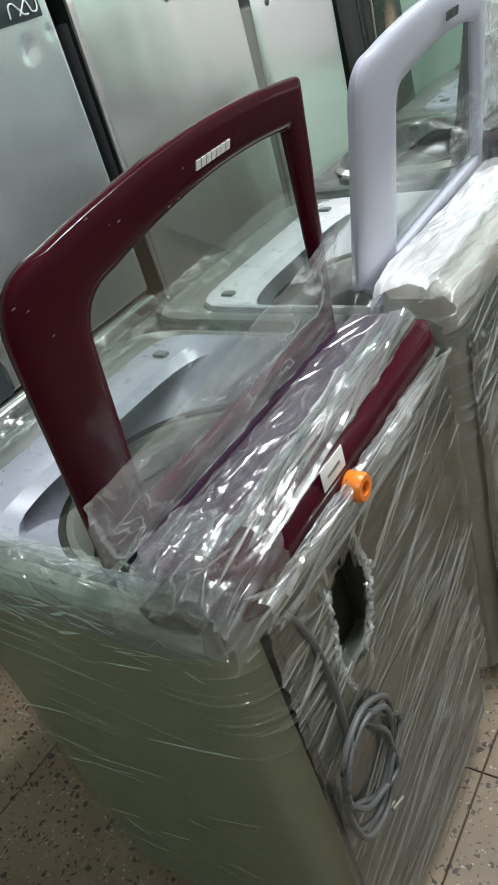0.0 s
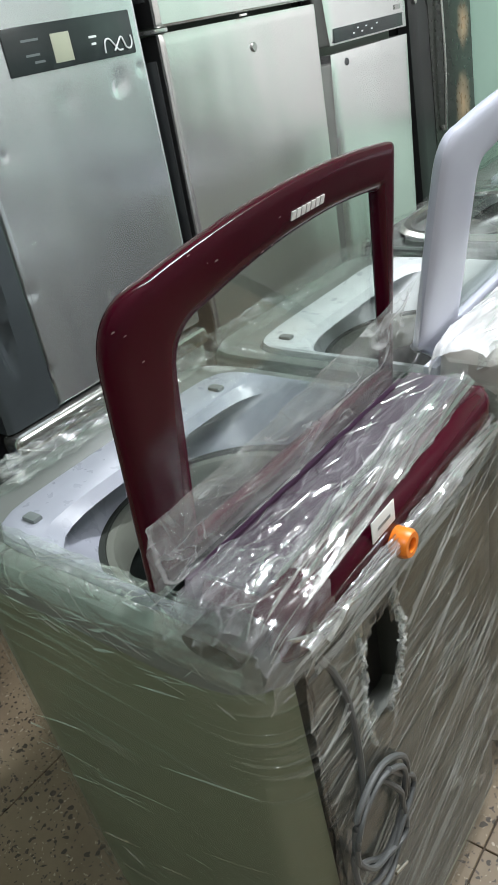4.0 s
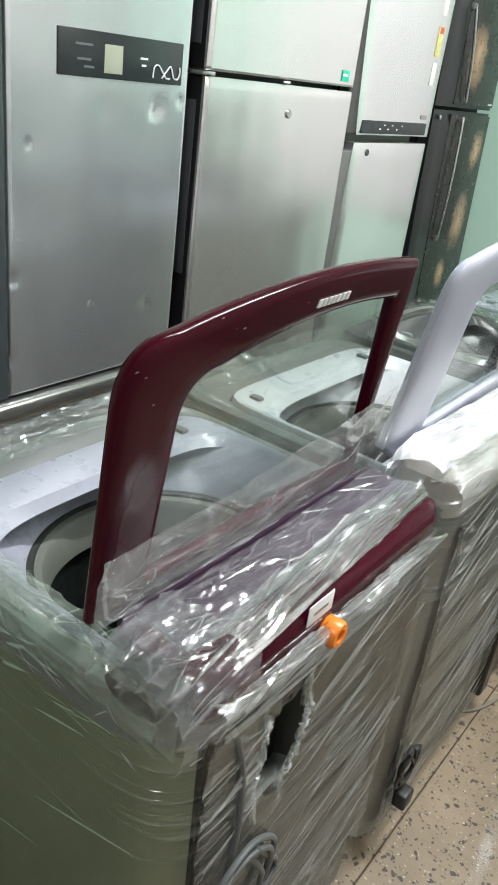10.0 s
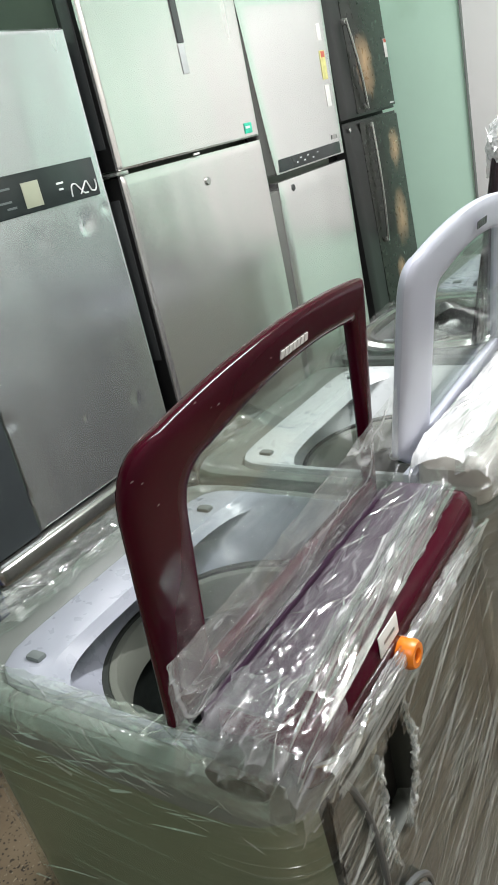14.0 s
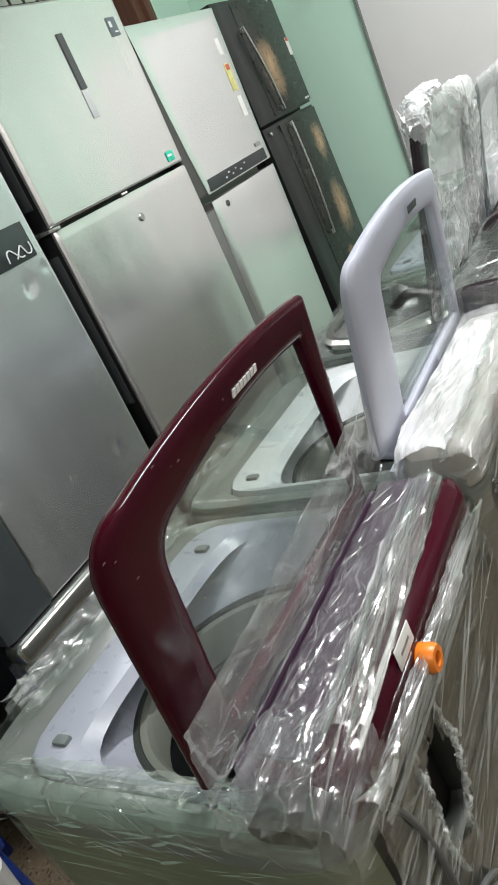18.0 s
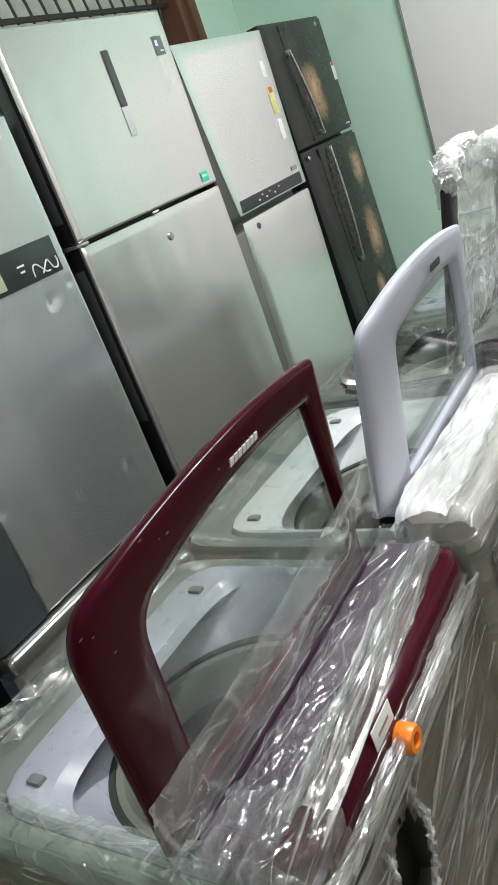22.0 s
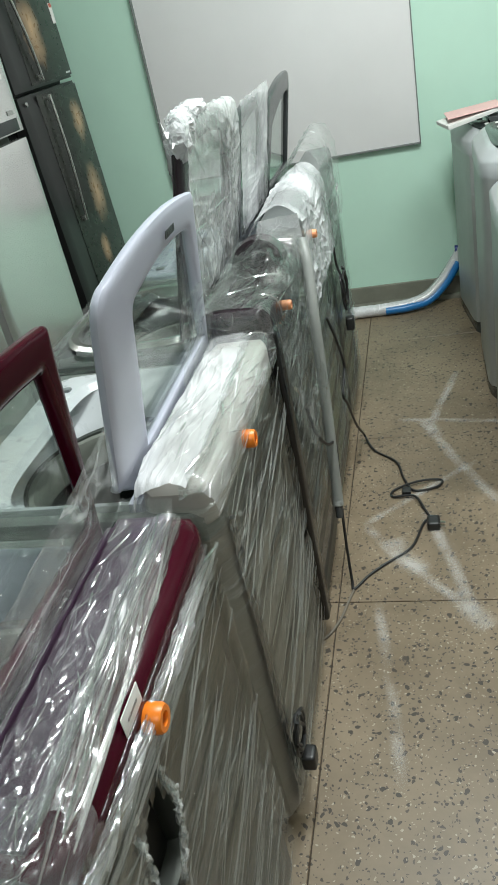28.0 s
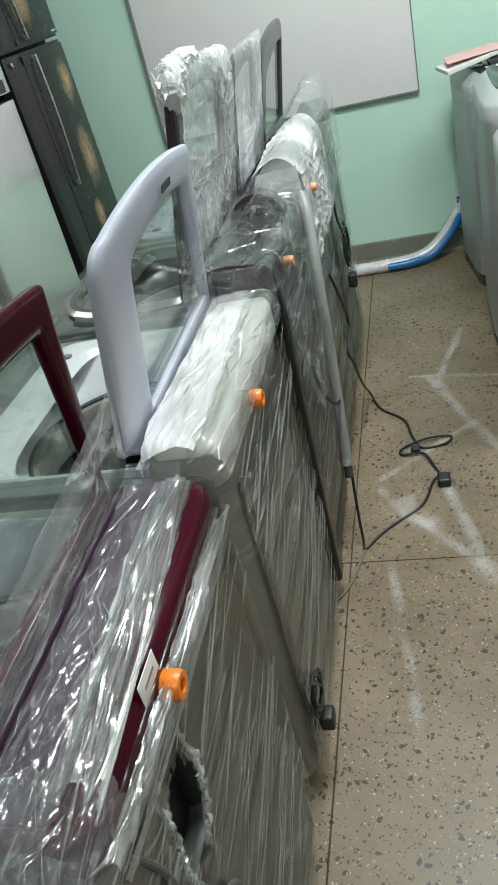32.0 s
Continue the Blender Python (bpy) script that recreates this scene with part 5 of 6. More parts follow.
for zz in (0.375, 0.352):
    part("plug_pin", tube([Vector((0.018, 0.097 + (0.375 - zz), zz)), Vector((0.020, 0.125 + (0.375 - zz), zz - 0.010))], 0.0028, 8), BRASS, g, "bare plug pin")
part("inner_bracket", box(-0.030, -0.022, 0.165, 0.173, 0.735, 0.785, 0.002), BRASS, g)


def end_fall(u, v):
    """The film folds down over the near end of the console."""
    return -0.026 * max(0, 1 - u / 0.05) ** 2 * max(0, 1 - v * 1.3) - 0.006 * max(0, 1 - (1 - u) / 0.06) ** 2


# machine two: lilac-white lid, foam-wrapped console
g = washer("taupe washing machine with white open lid, console wrapped in foam film", 0.395, 0.945, 0.868, (CABINET_TAN, TOP_WHITE, mat("grey_console_plastic", (0.42, 0.40, 0.37), 0.35), BACK_STEEL), 0.912, -0.585, deep=0.122, start=-0.025, over=0.033)
outer = quad((-0.030, 0.886), (-0.042, 1.230), (0.482, 1.240), (0.566, 0.876), 0.055, 0.012, 0.020)
inner = quad((0.118, 0.915), (0.098, 1.170), (0.448, 1.182), (0.535, 0.930), 0.035, 0.012, 0.014)
outer[0], outer[1], outer[2] = (-0.042, 0.926), (0.050, 0.866), (0.095, 0.868)  # slanting foot
lid = part("lid", lid_frame(outer, inner, -0.158, -0.136, LEAN, 0.89), LILAC_WHITE, g, "open lilac-white lid frame")
part("lid_glass", flat_pane(quad((0.11, 0.905), (0.09, 1.176), (0.455, 1.19), (0.545, 0.915), 0.035, 0.012, 0.014), -0.154, 0.004, LEAN, 0.89), GLASS, lid)
part("hinge_cover", box(-0.141, -0.118, -0.012, 0.545, 0.850, 0.880, 0.003), TOP_GREY, g)
part("lettering", bars(5, 0.0, 0.0, 0.0, 0.013, 0.055), DARK_GREY, lid, "grey emblem marks", at=pose(-0.0695, 0.265, 1.212, 0, math.degrees(math.atan(LEAN)), 0))
inlet_cap(g, 0.206, 0.856, ORANGE)
part("film", film_shell(-0.585, 0.002, 0.0, 0.55, 0.05, 0.866, 2.9, fold=0.045, over=0.033), FILM, g, "clear stretch film wound round the cabinet")
part("back_film", drape([(0.0085, 0.08), (0.0095, 0.470), (0.0085, 0.86)], 0.012, 0.538, 32.2, amp=0.0042, spread=0.14, long=0.26, width=0.006, count=110, grain=0.004), FILM_BACK, g, "creased film layer on the back")
tagged(part("film_folds", folds([(0.011, 0.08), (0.012, 0.470), (0.011, 0.86)], 0.012, 0.538, 42.2, 74, 0.12, 0.34, 0.32, 0.0015), FILM_FOLD, g), kind="stuff")
part("console_film", drape([(-0.124, 0.892), (-0.120, 0.915), (-0.10, 0.923), (-0.06, 0.926), (-0.038, 0.922), (-0.030, 0.917)], -0.031, 0.548, 9.1, amp=0.0034, sag=end_fall, spread=0.25, long=0.16, ragged=0.003), FILM_WHITE, g, "white crumpled foam film over the console")
part("edge_film", drape([(-0.046, 0.920), (-0.022, 0.923), (-0.004, 0.916), (0.010, 0.897), (0.012, 0.862)], -0.031, 0.548, 9.6, amp=0.003, sag=end_fall, spread=0.3, long=0.12), FILM_BAND, g, "clear creased film over the console edge")
tagged(part("film_folds", folds([(-0.046, 0.922), (-0.022, 0.926), (-0.004, 0.919), (0.012, 0.897), (0.014, 0.862)], 0.0, 0.54, 9.3, 46, 0.25, 0.1, 0.16, 0.0013), FILM_FOLD, g), kind="stuff")
tagged(part("film_folds", folds([(-0.120, 0.917), (-0.10, 0.927), (-0.04, 0.927)], 0.01, 0.54, 9.4, 18, 0.3, 0.1, 0.09, 0.0011), FILM_FOLD, g), kind="stuff")
part("lid_sleeve", drape([(-0.086, 1.08), (-0.098, 1.02), (-0.116, 0.92)], 0.30, 0.53, 3.1, amp=0.004), FILM_LID, g, "loose clear film on the lid")
part("top_film", drape([(-0.595, 0.84), (-0.60, 0.868), (-0.585, 0.888), (-0.545, 0.884), (-0.51, 0.876)], -0.03, 0.54, 5.5, amp=0.006, ragged=0.012, grain=0.0025, spread=0.5), FILM_LID, g, "loose clear film on the rim")
cable_coil(g, 0.075, 0.235, 0.012, 23, r=0.045, turns=3, material=CABLE_BLACK, radius=0.004)
part("plug", box(0.012, 0.042, 0.06, 0.10, 0.125, 0.165, 0.008, 3), CABLE_BLACK, g, "black moulded plug")
part("edge_strip", tube([Vector((0.002, 0.050, 0.80)), Vector((0.002, 0.050, 0.45)), Vector((0.002, 0.050, 0.10))], 0.006, 8), DARK_GREY, g)

# machine three: dark purple console, lid wrapped in film with a tufted top
g = washer("dark washing machine with purple console, bagged lid standing open", 0.955, 1.475, 0.880, (DARK_GREY, TOP_DARK, DARK_PURPLE, BACK_STEEL), 0.962, -0.585, deep=0.145)
part("chrome_ring", loft([squircle(-0.345, 0.26, r, r + 0.01, 0.884 + d, 3, 60) for r, d in ((0.205, 0.0), (0.195, 0.010), (0.180, 0.008), (0.172, -0.02))]), STEEL_TRIM, g, "polished ring round the mouth")
outer = quad((0.035, 0.90), (0.052, 1.330), (0.540, 1.306), (0.556, 0.90), 0.035, 0.060, 0.016)
inner = quad((0.115, 0.94), (0.130, 1.280), (0.505, 1.262), (0.530, 0.94), 0.030, 0.045, 0.012)
lid = part("lid", lid_frame(outer, inner, -0.216, -0.192, LEAN, 0.89), DARK_PURPLE, g, "open dark lid frame")
part("lid_glass", flat_pane(quad((0.11, 0.935), (0.124, 1.285), (0.51, 1.268), (0.535, 0.935), 0.03, 0.045, 0.012), -0.206, 0.004, LEAN, 0.89), GLASS, lid)


def bag_slope(u, v):
    """The bag's top falls towards the far post."""
    return -0.034 * u * max(0, 1 - max(0, v - 0.3) * 2)


part("lid_bag", drape([(-0.150, 1.25), (-0.142, 1.325), (-0.122, 1.358), (-0.100, 1.345), (-0.102, 1.28), (-0.130, 1.13), (-0.164, 0.95)], 0.045, 0.555, 12.9, amp=0.003, spread=0.9, long=0.16, sag=bag_slope), FILM_BAG, g, "milky bag pulled over the lid")


for k, (dy, dz, ry, rz, rx) in enumerate(((0.070, 1.305, 0.026, 0.036, 0.028), (0.105, 1.335, 0.032, 0.026, 0.030), (0.155, 1.345, 0.034, 0.020, 0.028), (0.205, 1.348, 0.030, 0.018, 0.026), (0.250, 1.346, 0.028, 0.016, 0.024))):
    lump = bmesh.new()
    bmesh.ops.create_icosphere(lump, subdivisions=5, radius=1)
    for v in lump.verts:
        n3 = v.co.normalized()
        q = 0.94 + 0.16 * ridged(n3.x * 1.2 + k, n3.y * 1.2, n3.z * 1.2) + 0.035 * ridged(n3.x * 2.6, n3.y * 2.6 + k, n3.z * 2.6)
        v.co = Vector((-0.122 + n3.x * rx * q, dy + n3.y * ry * q, dz + n3.z * rz * q))
    part("bunched_film", lump, FILM_WHITE, g, "crumpled white film on the lid corner")
for k in range(5):
    # loose strands standing off the bunch
    rnd = random.Random(90 + k)
    p = Vector((-0.122 + rnd.uniform(-0.02, 0.02), 0.055 + rnd.uniform(-0.01, 0.05), 1.30 + rnd.uniform(-0.02, 0.05)))
    d = Vector((rnd.uniform(-0.4, 0.4), rnd.uniform(-1.0, 0.1), rnd.uniform(-0.5, 0.7))).normalized() * rnd.uniform(0.015, 0.03)
    side = d.cross(Vector((0.3, 0.2, 1))).normalized() * rnd.uniform(0.003, 0.008)
    lift = Vector((0, 0, rnd.uniform(-0.008, 0.012)))
    part("film_strand", loft([[tuple(p + side), tuple(p - side)], [tuple(p + d * 0.5 + side * 0.8 + lift), tuple(p + d * 0.5 - side * 0.6 + lift)], [tuple(p + d + side * 0.2), tuple(p + d - side * 0.2)]], closed=False), SCRAP, g)
inlet_cap(g, 0.182, 0.897, PALE_ORANGE, r=0.012)
part("film", film_shell(-0.585, 0.004, 0.0, 0.52, 0.25, 0.878, 4.4, fold=0.05, rough=1.8), FILM, g, "clear stretch film wound round the cabinet")
part("back_film", drape([(0.0085, 0.3), (0.0095, 0.570), (0.0085, 0.84)], 0.060, 0.508, 34.5, amp=0.0042, spread=0.14, long=0.26, width=0.006, count=110, grain=0.004), FILM_BACK, g, "creased film layer on the back")
tagged(part("film_folds", folds([(0.011, 0.3), (0.012, 0.570), (0.011, 0.84)], 0.062, 0.508, 44.5, 74, 0.10, 0.16, 0.32, 0.0015), FILM_FOLD, g), kind="stuff")
part("console_film", drape([(-0.155, 0.90), (-0.152, 0.952), (-0.11, 0.972), (-0.04, 0.972), (0.010, 0.958), (0.020, 0.90), (0.034, 0.74), (0.056, 0.60)], -0.008, 0.525, 6.3, amp=0.005, spread=0.5, width=0.005), FILM_CLEAR, g, "loose crumpled film over the console")
tagged(part("film_folds", folds([(-0.155, 0.90), (-0.152, 0.952), (-0.11, 0.972), (-0.04, 0.972), (0.010, 0.958), (0.020, 0.90), (0.034, 0.74), (0.056, 0.60)], 0.0, 0.52, 6.4, 80, 0.6, 0.5, 0.13, 0.0014), FILM_FOLD, g), kind="stuff")
tagged(part("film_folds", folds([(-0.098, 1.335), (-0.100, 1.28), (-0.128, 1.13), (-0.162, 0.95)], 0.03, 0.54, 12.7, 70, 0.5, 1.0, 0.2, 0.0012), FILM_FOLD, g), kind="stuff")


TENT = ((-0.150, 0.015, 0.962), (-0.02, 0.03, 0.972), (0.034, 0.13, 0.955), (0.042, 0.33, 0.945), (-0.010, 0.285, 1.050), (-0.125, 0.40, 1.000), (0.05, 0.40, 1.01))
part("end_film", tent_sheet(((-0.155, -0.014, 0.86), (0.016, -0.014, 0.86), (0.014, -0.010, 0.968), (-0.150, -0.010, 0.968)), ((0, 1, 2, 3),), 3.3), FILM_LID, g, "film folded over the console end")
part("folded_flap", tent_sheet(TENT, ((0, 1, 4), (1, 2, 4), (2, 3, 4), (0, 4, 5), (4, 3, 6)), 8.8), FILM_CLEAR, g, "loose film tented over the console")
part("console_hood", loft([[(-0.062 + 0.068 * q * math.cos(a), yy, 0.955 + 0.072 * q * math.sin(a)) for a in [math.pi * k / 24 for k in range(25)]] for yy, q in ((0.300, 0.9), (0.304, 1.0), (0.352, 1.0), (0.356, 0.9))], caps=(True, True)), DARK_PURPLE, g, "dark arched piece lying under the film")
part("corner_column", box(-0.050, 0.0150, 0.002, 0.058, 0.06, 0.905, 0.012, 3), mat("black_gloss_corner", (0.010, 0.010, 0.011), 0.22), g, "bare dark corner of the cabinet")
# solid black block gives the dark of the hand hole; nothing is cut
part("handhole_shade", box(-0.02, 0.006, 0.07, 0.17, 0.60, 0.66, 0.01), BLACK_PLASTIC_SHADE, g, "black block standing in for the shaded hand hole in the back")

# machine four: grey lid with milky film, bright wrapped console, drain hose
g = washer("silver washing machine with grey lid and bright wrapped console", 1.500, 2.025, 0.880, (CABINET, TOP_GREY, GREY_PLASTIC, BACK_STEEL), 0.985, -0.585, deep=0.12)
outer = quad((0.055, 0.90), (0.070, 1.262), (0.545, 1.272), (0.560, 0.90), 0.050, 0.040, 0.018)
inner = quad((0.115, 0.95), (0.128, 1.222), (0.500, 1.230), (0.515, 0.95), 0.040, 0.030, 0.014)
lid = part("lid", lid_frame(outer, inner, -0.216, -0.186, LEAN, 0.89), DARK_GREY, g, "open grey lid frame")
part("lid_glass", flat_pane(quad((0.11, 0.945), (0.122, 1.228), (0.506, 1.236), (0.520, 0.945), 0.04, 0.03, 0.014), -0.200, 0.004, LEAN, 0.89), GLASS, lid)
part("lid_bag", drape([(-0.112, 1.298), (-0.113, 1.27), (-0.130, 1.18), (-0.153, 1.05), (-0.170, 0.95)], 0.115, 0.560, 12.4, amp=0.0012, spread=0.9), FILM_WHITE, g, "milky film over the lid")
inlet_cap(g, 0.125, 0.919, PALE_ORANGE, x=0.010, r=0.012)
part("film", film_shell(-0.585, 0.004, 0.0, 0.525, 0.10, 0.878, 6.6, fold=0.05, rough=1.8), FILM, g, "clear stretch film wound round the cabinet")
part("back_film", drape([(0.0085, 0.14), (0.0095, 0.500), (0.0085, 0.86)], 0.012, 0.513, 36.7, amp=0.0042, spread=0.14, long=0.26, width=0.006, count=110, grain=0.004), FILM_BACK, g, "creased film layer on the back")
tagged(part("film_folds", folds([(0.011, 0.14), (0.012, 0.500), (0.011, 0.86)], 0.012, 0.513, 46.7, 74, 0.10, 0.16, 0.32, 0.0015), FILM_FOLD, g), kind="stuff")
part("console_film", drape([(-0.135, 0.965), (-0.105, 1.008), (-0.05, 1.042), (-0.008, 1.033), (0.020, 0.99), (0.026, 0.90), (0.034, 0.76)], -0.01, 0.53, 15.3, amp=0.004, spread=0.4), FILM_WHITE, g, "bright bunched film over the console")
part("end_film", tent_sheet(((-0.135, -0.016, 0.90), (0.022, -0.016, 0.90), (0.014, -0.012, 1.018), (-0.095, -0.012, 1.010)), ((0, 1, 2, 3),), 4.4), FILM_WHITE, g, "bright film folded over the console end")
part("drain_hose", tube([p for p in smooth_line([(0.020, -0.05, 0.955), (0.034, -0.10, 0.90), (0.040, -0.165, 0.77), (0.042, -0.205, 0.557), (0.042, -0.260, 0.30), (0.042, -0.275, 0.25)], 22)], 0.0145, 12, 0.0008), HOSE, g, "pale grey corrugated drain hose")
part("hose_end", tube([Vector((0.042, -0.275, 0.252)), Vector((0.042, -0.284, 0.215))], 0.011, 10), DARK_GREY, g)

# machine five: dark lid, cables hung on its back
g = washer("silver washing machine with dark open lid and hanging cable", 2.050, 2.575, 0.880, (CABINET, TOP_DARK, GREY_PLASTIC, BACK_STEEL), 0.99, -0.585)
outer = quad((0.02, 0.90), (0.035, 1.238), (0.525, 1.288), (0.575, 0.90), 0.07, 0.085, 0.012)
inner = quad((0.12, 0.95), (0.150, 1.150), (0.500, 1.212), (0.550, 0.95), 0.05, 0.020, 0.012)
lid = part("lid", lid_frame(outer, inner, -0.218, -0.192, 0.21, 0.89), DARK_GREY, g, "open dark grey lid frame")
part("lid_glass", flat_pane(quad((0.115, 0.945), (0.145, 1.156), (0.505, 1.218), (0.556, 0.945), 0.05, 0.02, 0.012), -0.205, 0.004, 0.21, 0.89), GLASS, lid)
part("film", film_shell(-0.585, 0.004, 0.0, 0.525, 0.05, 0.878, 8.1, fold=0.05, rough=1.8), FILM, g, "clear stretch film wound round the cabinet")
part("back_film", drape([(0.0085, 0.08), (0.0095, 0.470), (0.0085, 0.86)], 0.012, 0.513, 38.8, amp=0.0042, spread=0.14, long=0.26, width=0.006, count=110, grain=0.004), FILM_BACK, g, "creased film layer on the back")
tagged(part("film_folds", folds([(0.011, 0.08), (0.012, 0.470), (0.011, 0.86)], 0.012, 0.513, 48.8, 74, 0.10, 0.16, 0.32, 0.0015), FILM_FOLD, g), kind="stuff")
part("console_film", drape([(-0.14, 0.97), (-0.10, 1.03), (-0.05, 1.075), (-0.005, 1.06), (0.016, 1.0), (0.020, 0.90), (0.022, 0.76)], -0.005, 0.53, 19.3, amp=0.005, spread=0.4), FILM_MILKY, g, "milky film over the console")
cable_coil(g, 0.09, 0.56, 0.022, 41, r=0.075, turns=3, material=CABLE_BLACK, tail=[(0.01, 0.02, 0.92), (0.02, 0.045, 0.82), (0.02, 0.04, 0.74), (0.02, 0.06, 0.66)])
part("plug", box(0.022, 0.052, 0.07, 0.11, 0.40, 0.45, 0.008, 3), CABLE_BLACK, g, "black moulded plug")


# ---- machines on the other side of the aisle ----
def aisle_washer(y0, y1, x0, top, panel, label, turn=0.0):
    g = thing("washing_machine", label, "washing machine", "washing machines across the aisle", (x0, y0, 0), turn)
    w, d = y1 - y0, 0.56
    cx, hy = d / 2, w / 2
    part("cabinet", loft([squircle(cx, hy, d / 2, hy, z, 10, 60) for z in (0.06, 0.07, top - 0.10)]), RIGHT_BODY, g)
    part("base", loft([squircle(cx, hy, d / 2 - 0.008, hy - 0.008, z, 10, 48) for z in (0.0, 0.062)], caps=(True, True)), DARK_GREY, g)
    part("top_cover", loft([squircle(cx, hy, d / 2 + 0.004 - s, hy + 0.004 - s, z, 8, 60) for s, z in ((0, top - 0.105), (0, top - 0.055), (0.006, top - 0.045), (0.012, top - 0.040), (0.03, top - 0.020), (0.045, top - 0.010))], caps=(False, True)), RIGHT_TOP, g)
    pan = part("control_panel", loft([squircle(0.12, hy, 0.075 - s, hy - 0.03 - s, z, 5, 48) for s, z in ((0, top - 0.012), (0.0, top - 0.006), (0.006, top - 0.003))], caps=(True, True)), panel, g)
    for i in range(5):
        yy = 0.08 + i * (w - 0.16) / 4
        part("button", box(0.085, 0.105, yy - 0.012, yy + 0.012, top - 0.003, top + 0.001, 0.003), WHITE_PLASTIC, pan)
    part("display", box(0.125, 0.16, hy - 0.06, hy + 0.06, top - 0.003, top - 0.001, 0.0004), DARK_PANEL, pan)
    return g


aisle_washer(2.84, 3.28, 0.525, 0.905, DARK_PANEL, "silver top-loading washing machine with papers lying on top", 8)
aisle_washer(2.20, 2.72, 0.530, 0.955, DARK_PANEL, "silver washing machine with dark keypad panel")
aisle_washer(1.62, 2.14, 0.545, 0.905, BLUE_GREY_PANEL, "pale silver washing machine with a blue-grey panel")

# papers and cards on the far machine
for name, x0, y0, z0, w, d, th, material, turn, tip, lab, cat in (
    ("cardboard_sheet", 0.455, 2.90, 0.908, 0.24, 0.18, 0.016, WHITE_STICKER, 14, -9, "off-white folded card lying on the machine", "card"),
    ("pink_card", 0.455, 2.93, 0.944, 0.22, 0.17, 0.004, PINK_PAPER, 4, -4, "pink and white card on the stack", "card"),
    ("black_tray", 0.62, 2.92, 0.908, 0.20, 0.22, 0.02, DARK_GREY, 0, 0, "black plastic tray lying on the machine", "tray"),
):
    ob = finish(box(0, w, 0, d, 0, th, 0.002), name, material, at=pose(x0, y0, z0, 0, tip, turn))
    tagged(ob, lab, cat)

# film-wrapped pipe on the floor along the wall
pipe = thing("wrapped_pipe", "pipe wrapped in white and blue film along the skirting", "pipe")
way = [(-0.55, 3.24, 0.032), (-0.10, 3.225, 0.032), (0.15, 3.23, 0.034), (0.29, 3.26, 0.05), (0.38, 3.30, 0.11), (0.45, 3.33, 0.19), (0.50, 3.34, 0.26)]
part("tube", tube(smooth_line(way, 12), 0.030, 14, 0.002), FILM_WHITE, pipe)
part("stripe", tube(smooth_line([(0.10, 3.208, 0.030), (0.22, 3.218, 0.032), (0.32, 3.252, 0.045), (0.41, 3.292, 0.115), (0.475, 3.316, 0.205)], 12), 0.021, 10), mat("blue_film_stripe", (0.02, 0.16, 0.42), 0.3), pipe, "blue film stripe")
part("tube_core", tube(smooth_line(way, 12), 0.024, 12), WHITE_PLASTIC, pipe)
part("cap", disc(0.462, 3.342, 0.262, 0.020, 0.034, "x"), BLUE, pipe)

# loose cables on the floor
cord = thing("power_cord", "black power cord with plug lying on the floor", "cable")
part("cable", tube(smooth_line([(0.03, 1.62, 0.66), (0.045, 1.64, 0.58), (0.05, 1.70, 0.46), (0.045, 1.62, 0.40), (0.05, 1.66, 0.34), (0.05, 1.80, 0.18), (0.05, 1.98, 0.03), (0.09, 1.90, 0.006), (0.172, 1.81, 0.006), (0.20, 1.70, 0.006), (0.235, 1.625, 0.006), (0.31, 1.64, 0.006), (0.325, 1.68, 0.006), (0.25, 1.67, 0.012), (0.17, 1.635, 0.006), (0.165, 1.595, 0.006), (0.235, 1.585, 0.012), (0.27, 1.51, 0.006), (0.285, 1.47, 0.006)], 10), 0.0042, 8), CABLE_BLACK, cord)
part("cable_tie", box(0.195, 0.225, 1.60, 0.0 + 1.635, 0.0, 0.018, 0.005), CABLE_BLACK, cord)
plug = part("plug", box(0.275, 0.315, 1.405, 1.455, 0.0, 0.03, 0.009, 3), CABLE_BLACK, cord, "black moulded plug")
for k in (0, 1, 2):
    part("plug_pin", tube([Vector((0.31, 1.418 + 0.012 * k, 0.012 + 0.006 * (k == 1))), Vector((0.33, 1.412 + 0.012 * k, 0.012 + 0.006 * (k == 1)))], 0.0025, 6), BRASS, plug)
cord = thing("power_cord", "grey-black cord running from a machine across the floor", "cable")
part("cable", tube(smooth_line([(0.022, 1.115, 0.63), (0.035, 1.12, 0.55), (0.045, 1.20, 0.47), (0.05, 1.29, 0.42), (0.05, 1.28, 0.35), (0.05, 1.22, 0.22), (0.05, 1.20, 0.10), (0.055, 1.17, 0.012), (0.062, 1.145, 0.005), (0.10, 1.20, 0.005), (0.145, 1.248, 0.005), (0.225, 1.325, 0.005), (0.262, 1.44, 0.005), (0.285, 1.47, 0.006)], 10), 0.0042, 8), CABLE_BLACK, cord)
cord = thing("grey_cord", "dusty grey cord half under the machines", "cable")
part("cable", tube(smooth_line([(0.06, 1.14, 0.004), (0.045, 1.08, 0.004), (0.03, 1.02, 0.004), (0.0, 0.96, 0.004), (-0.05, 0.92, 0.004)], 8), 0.004, 8), mat("dusty_cord", (0.16, 0.14, 0.11), 0.7), cord)

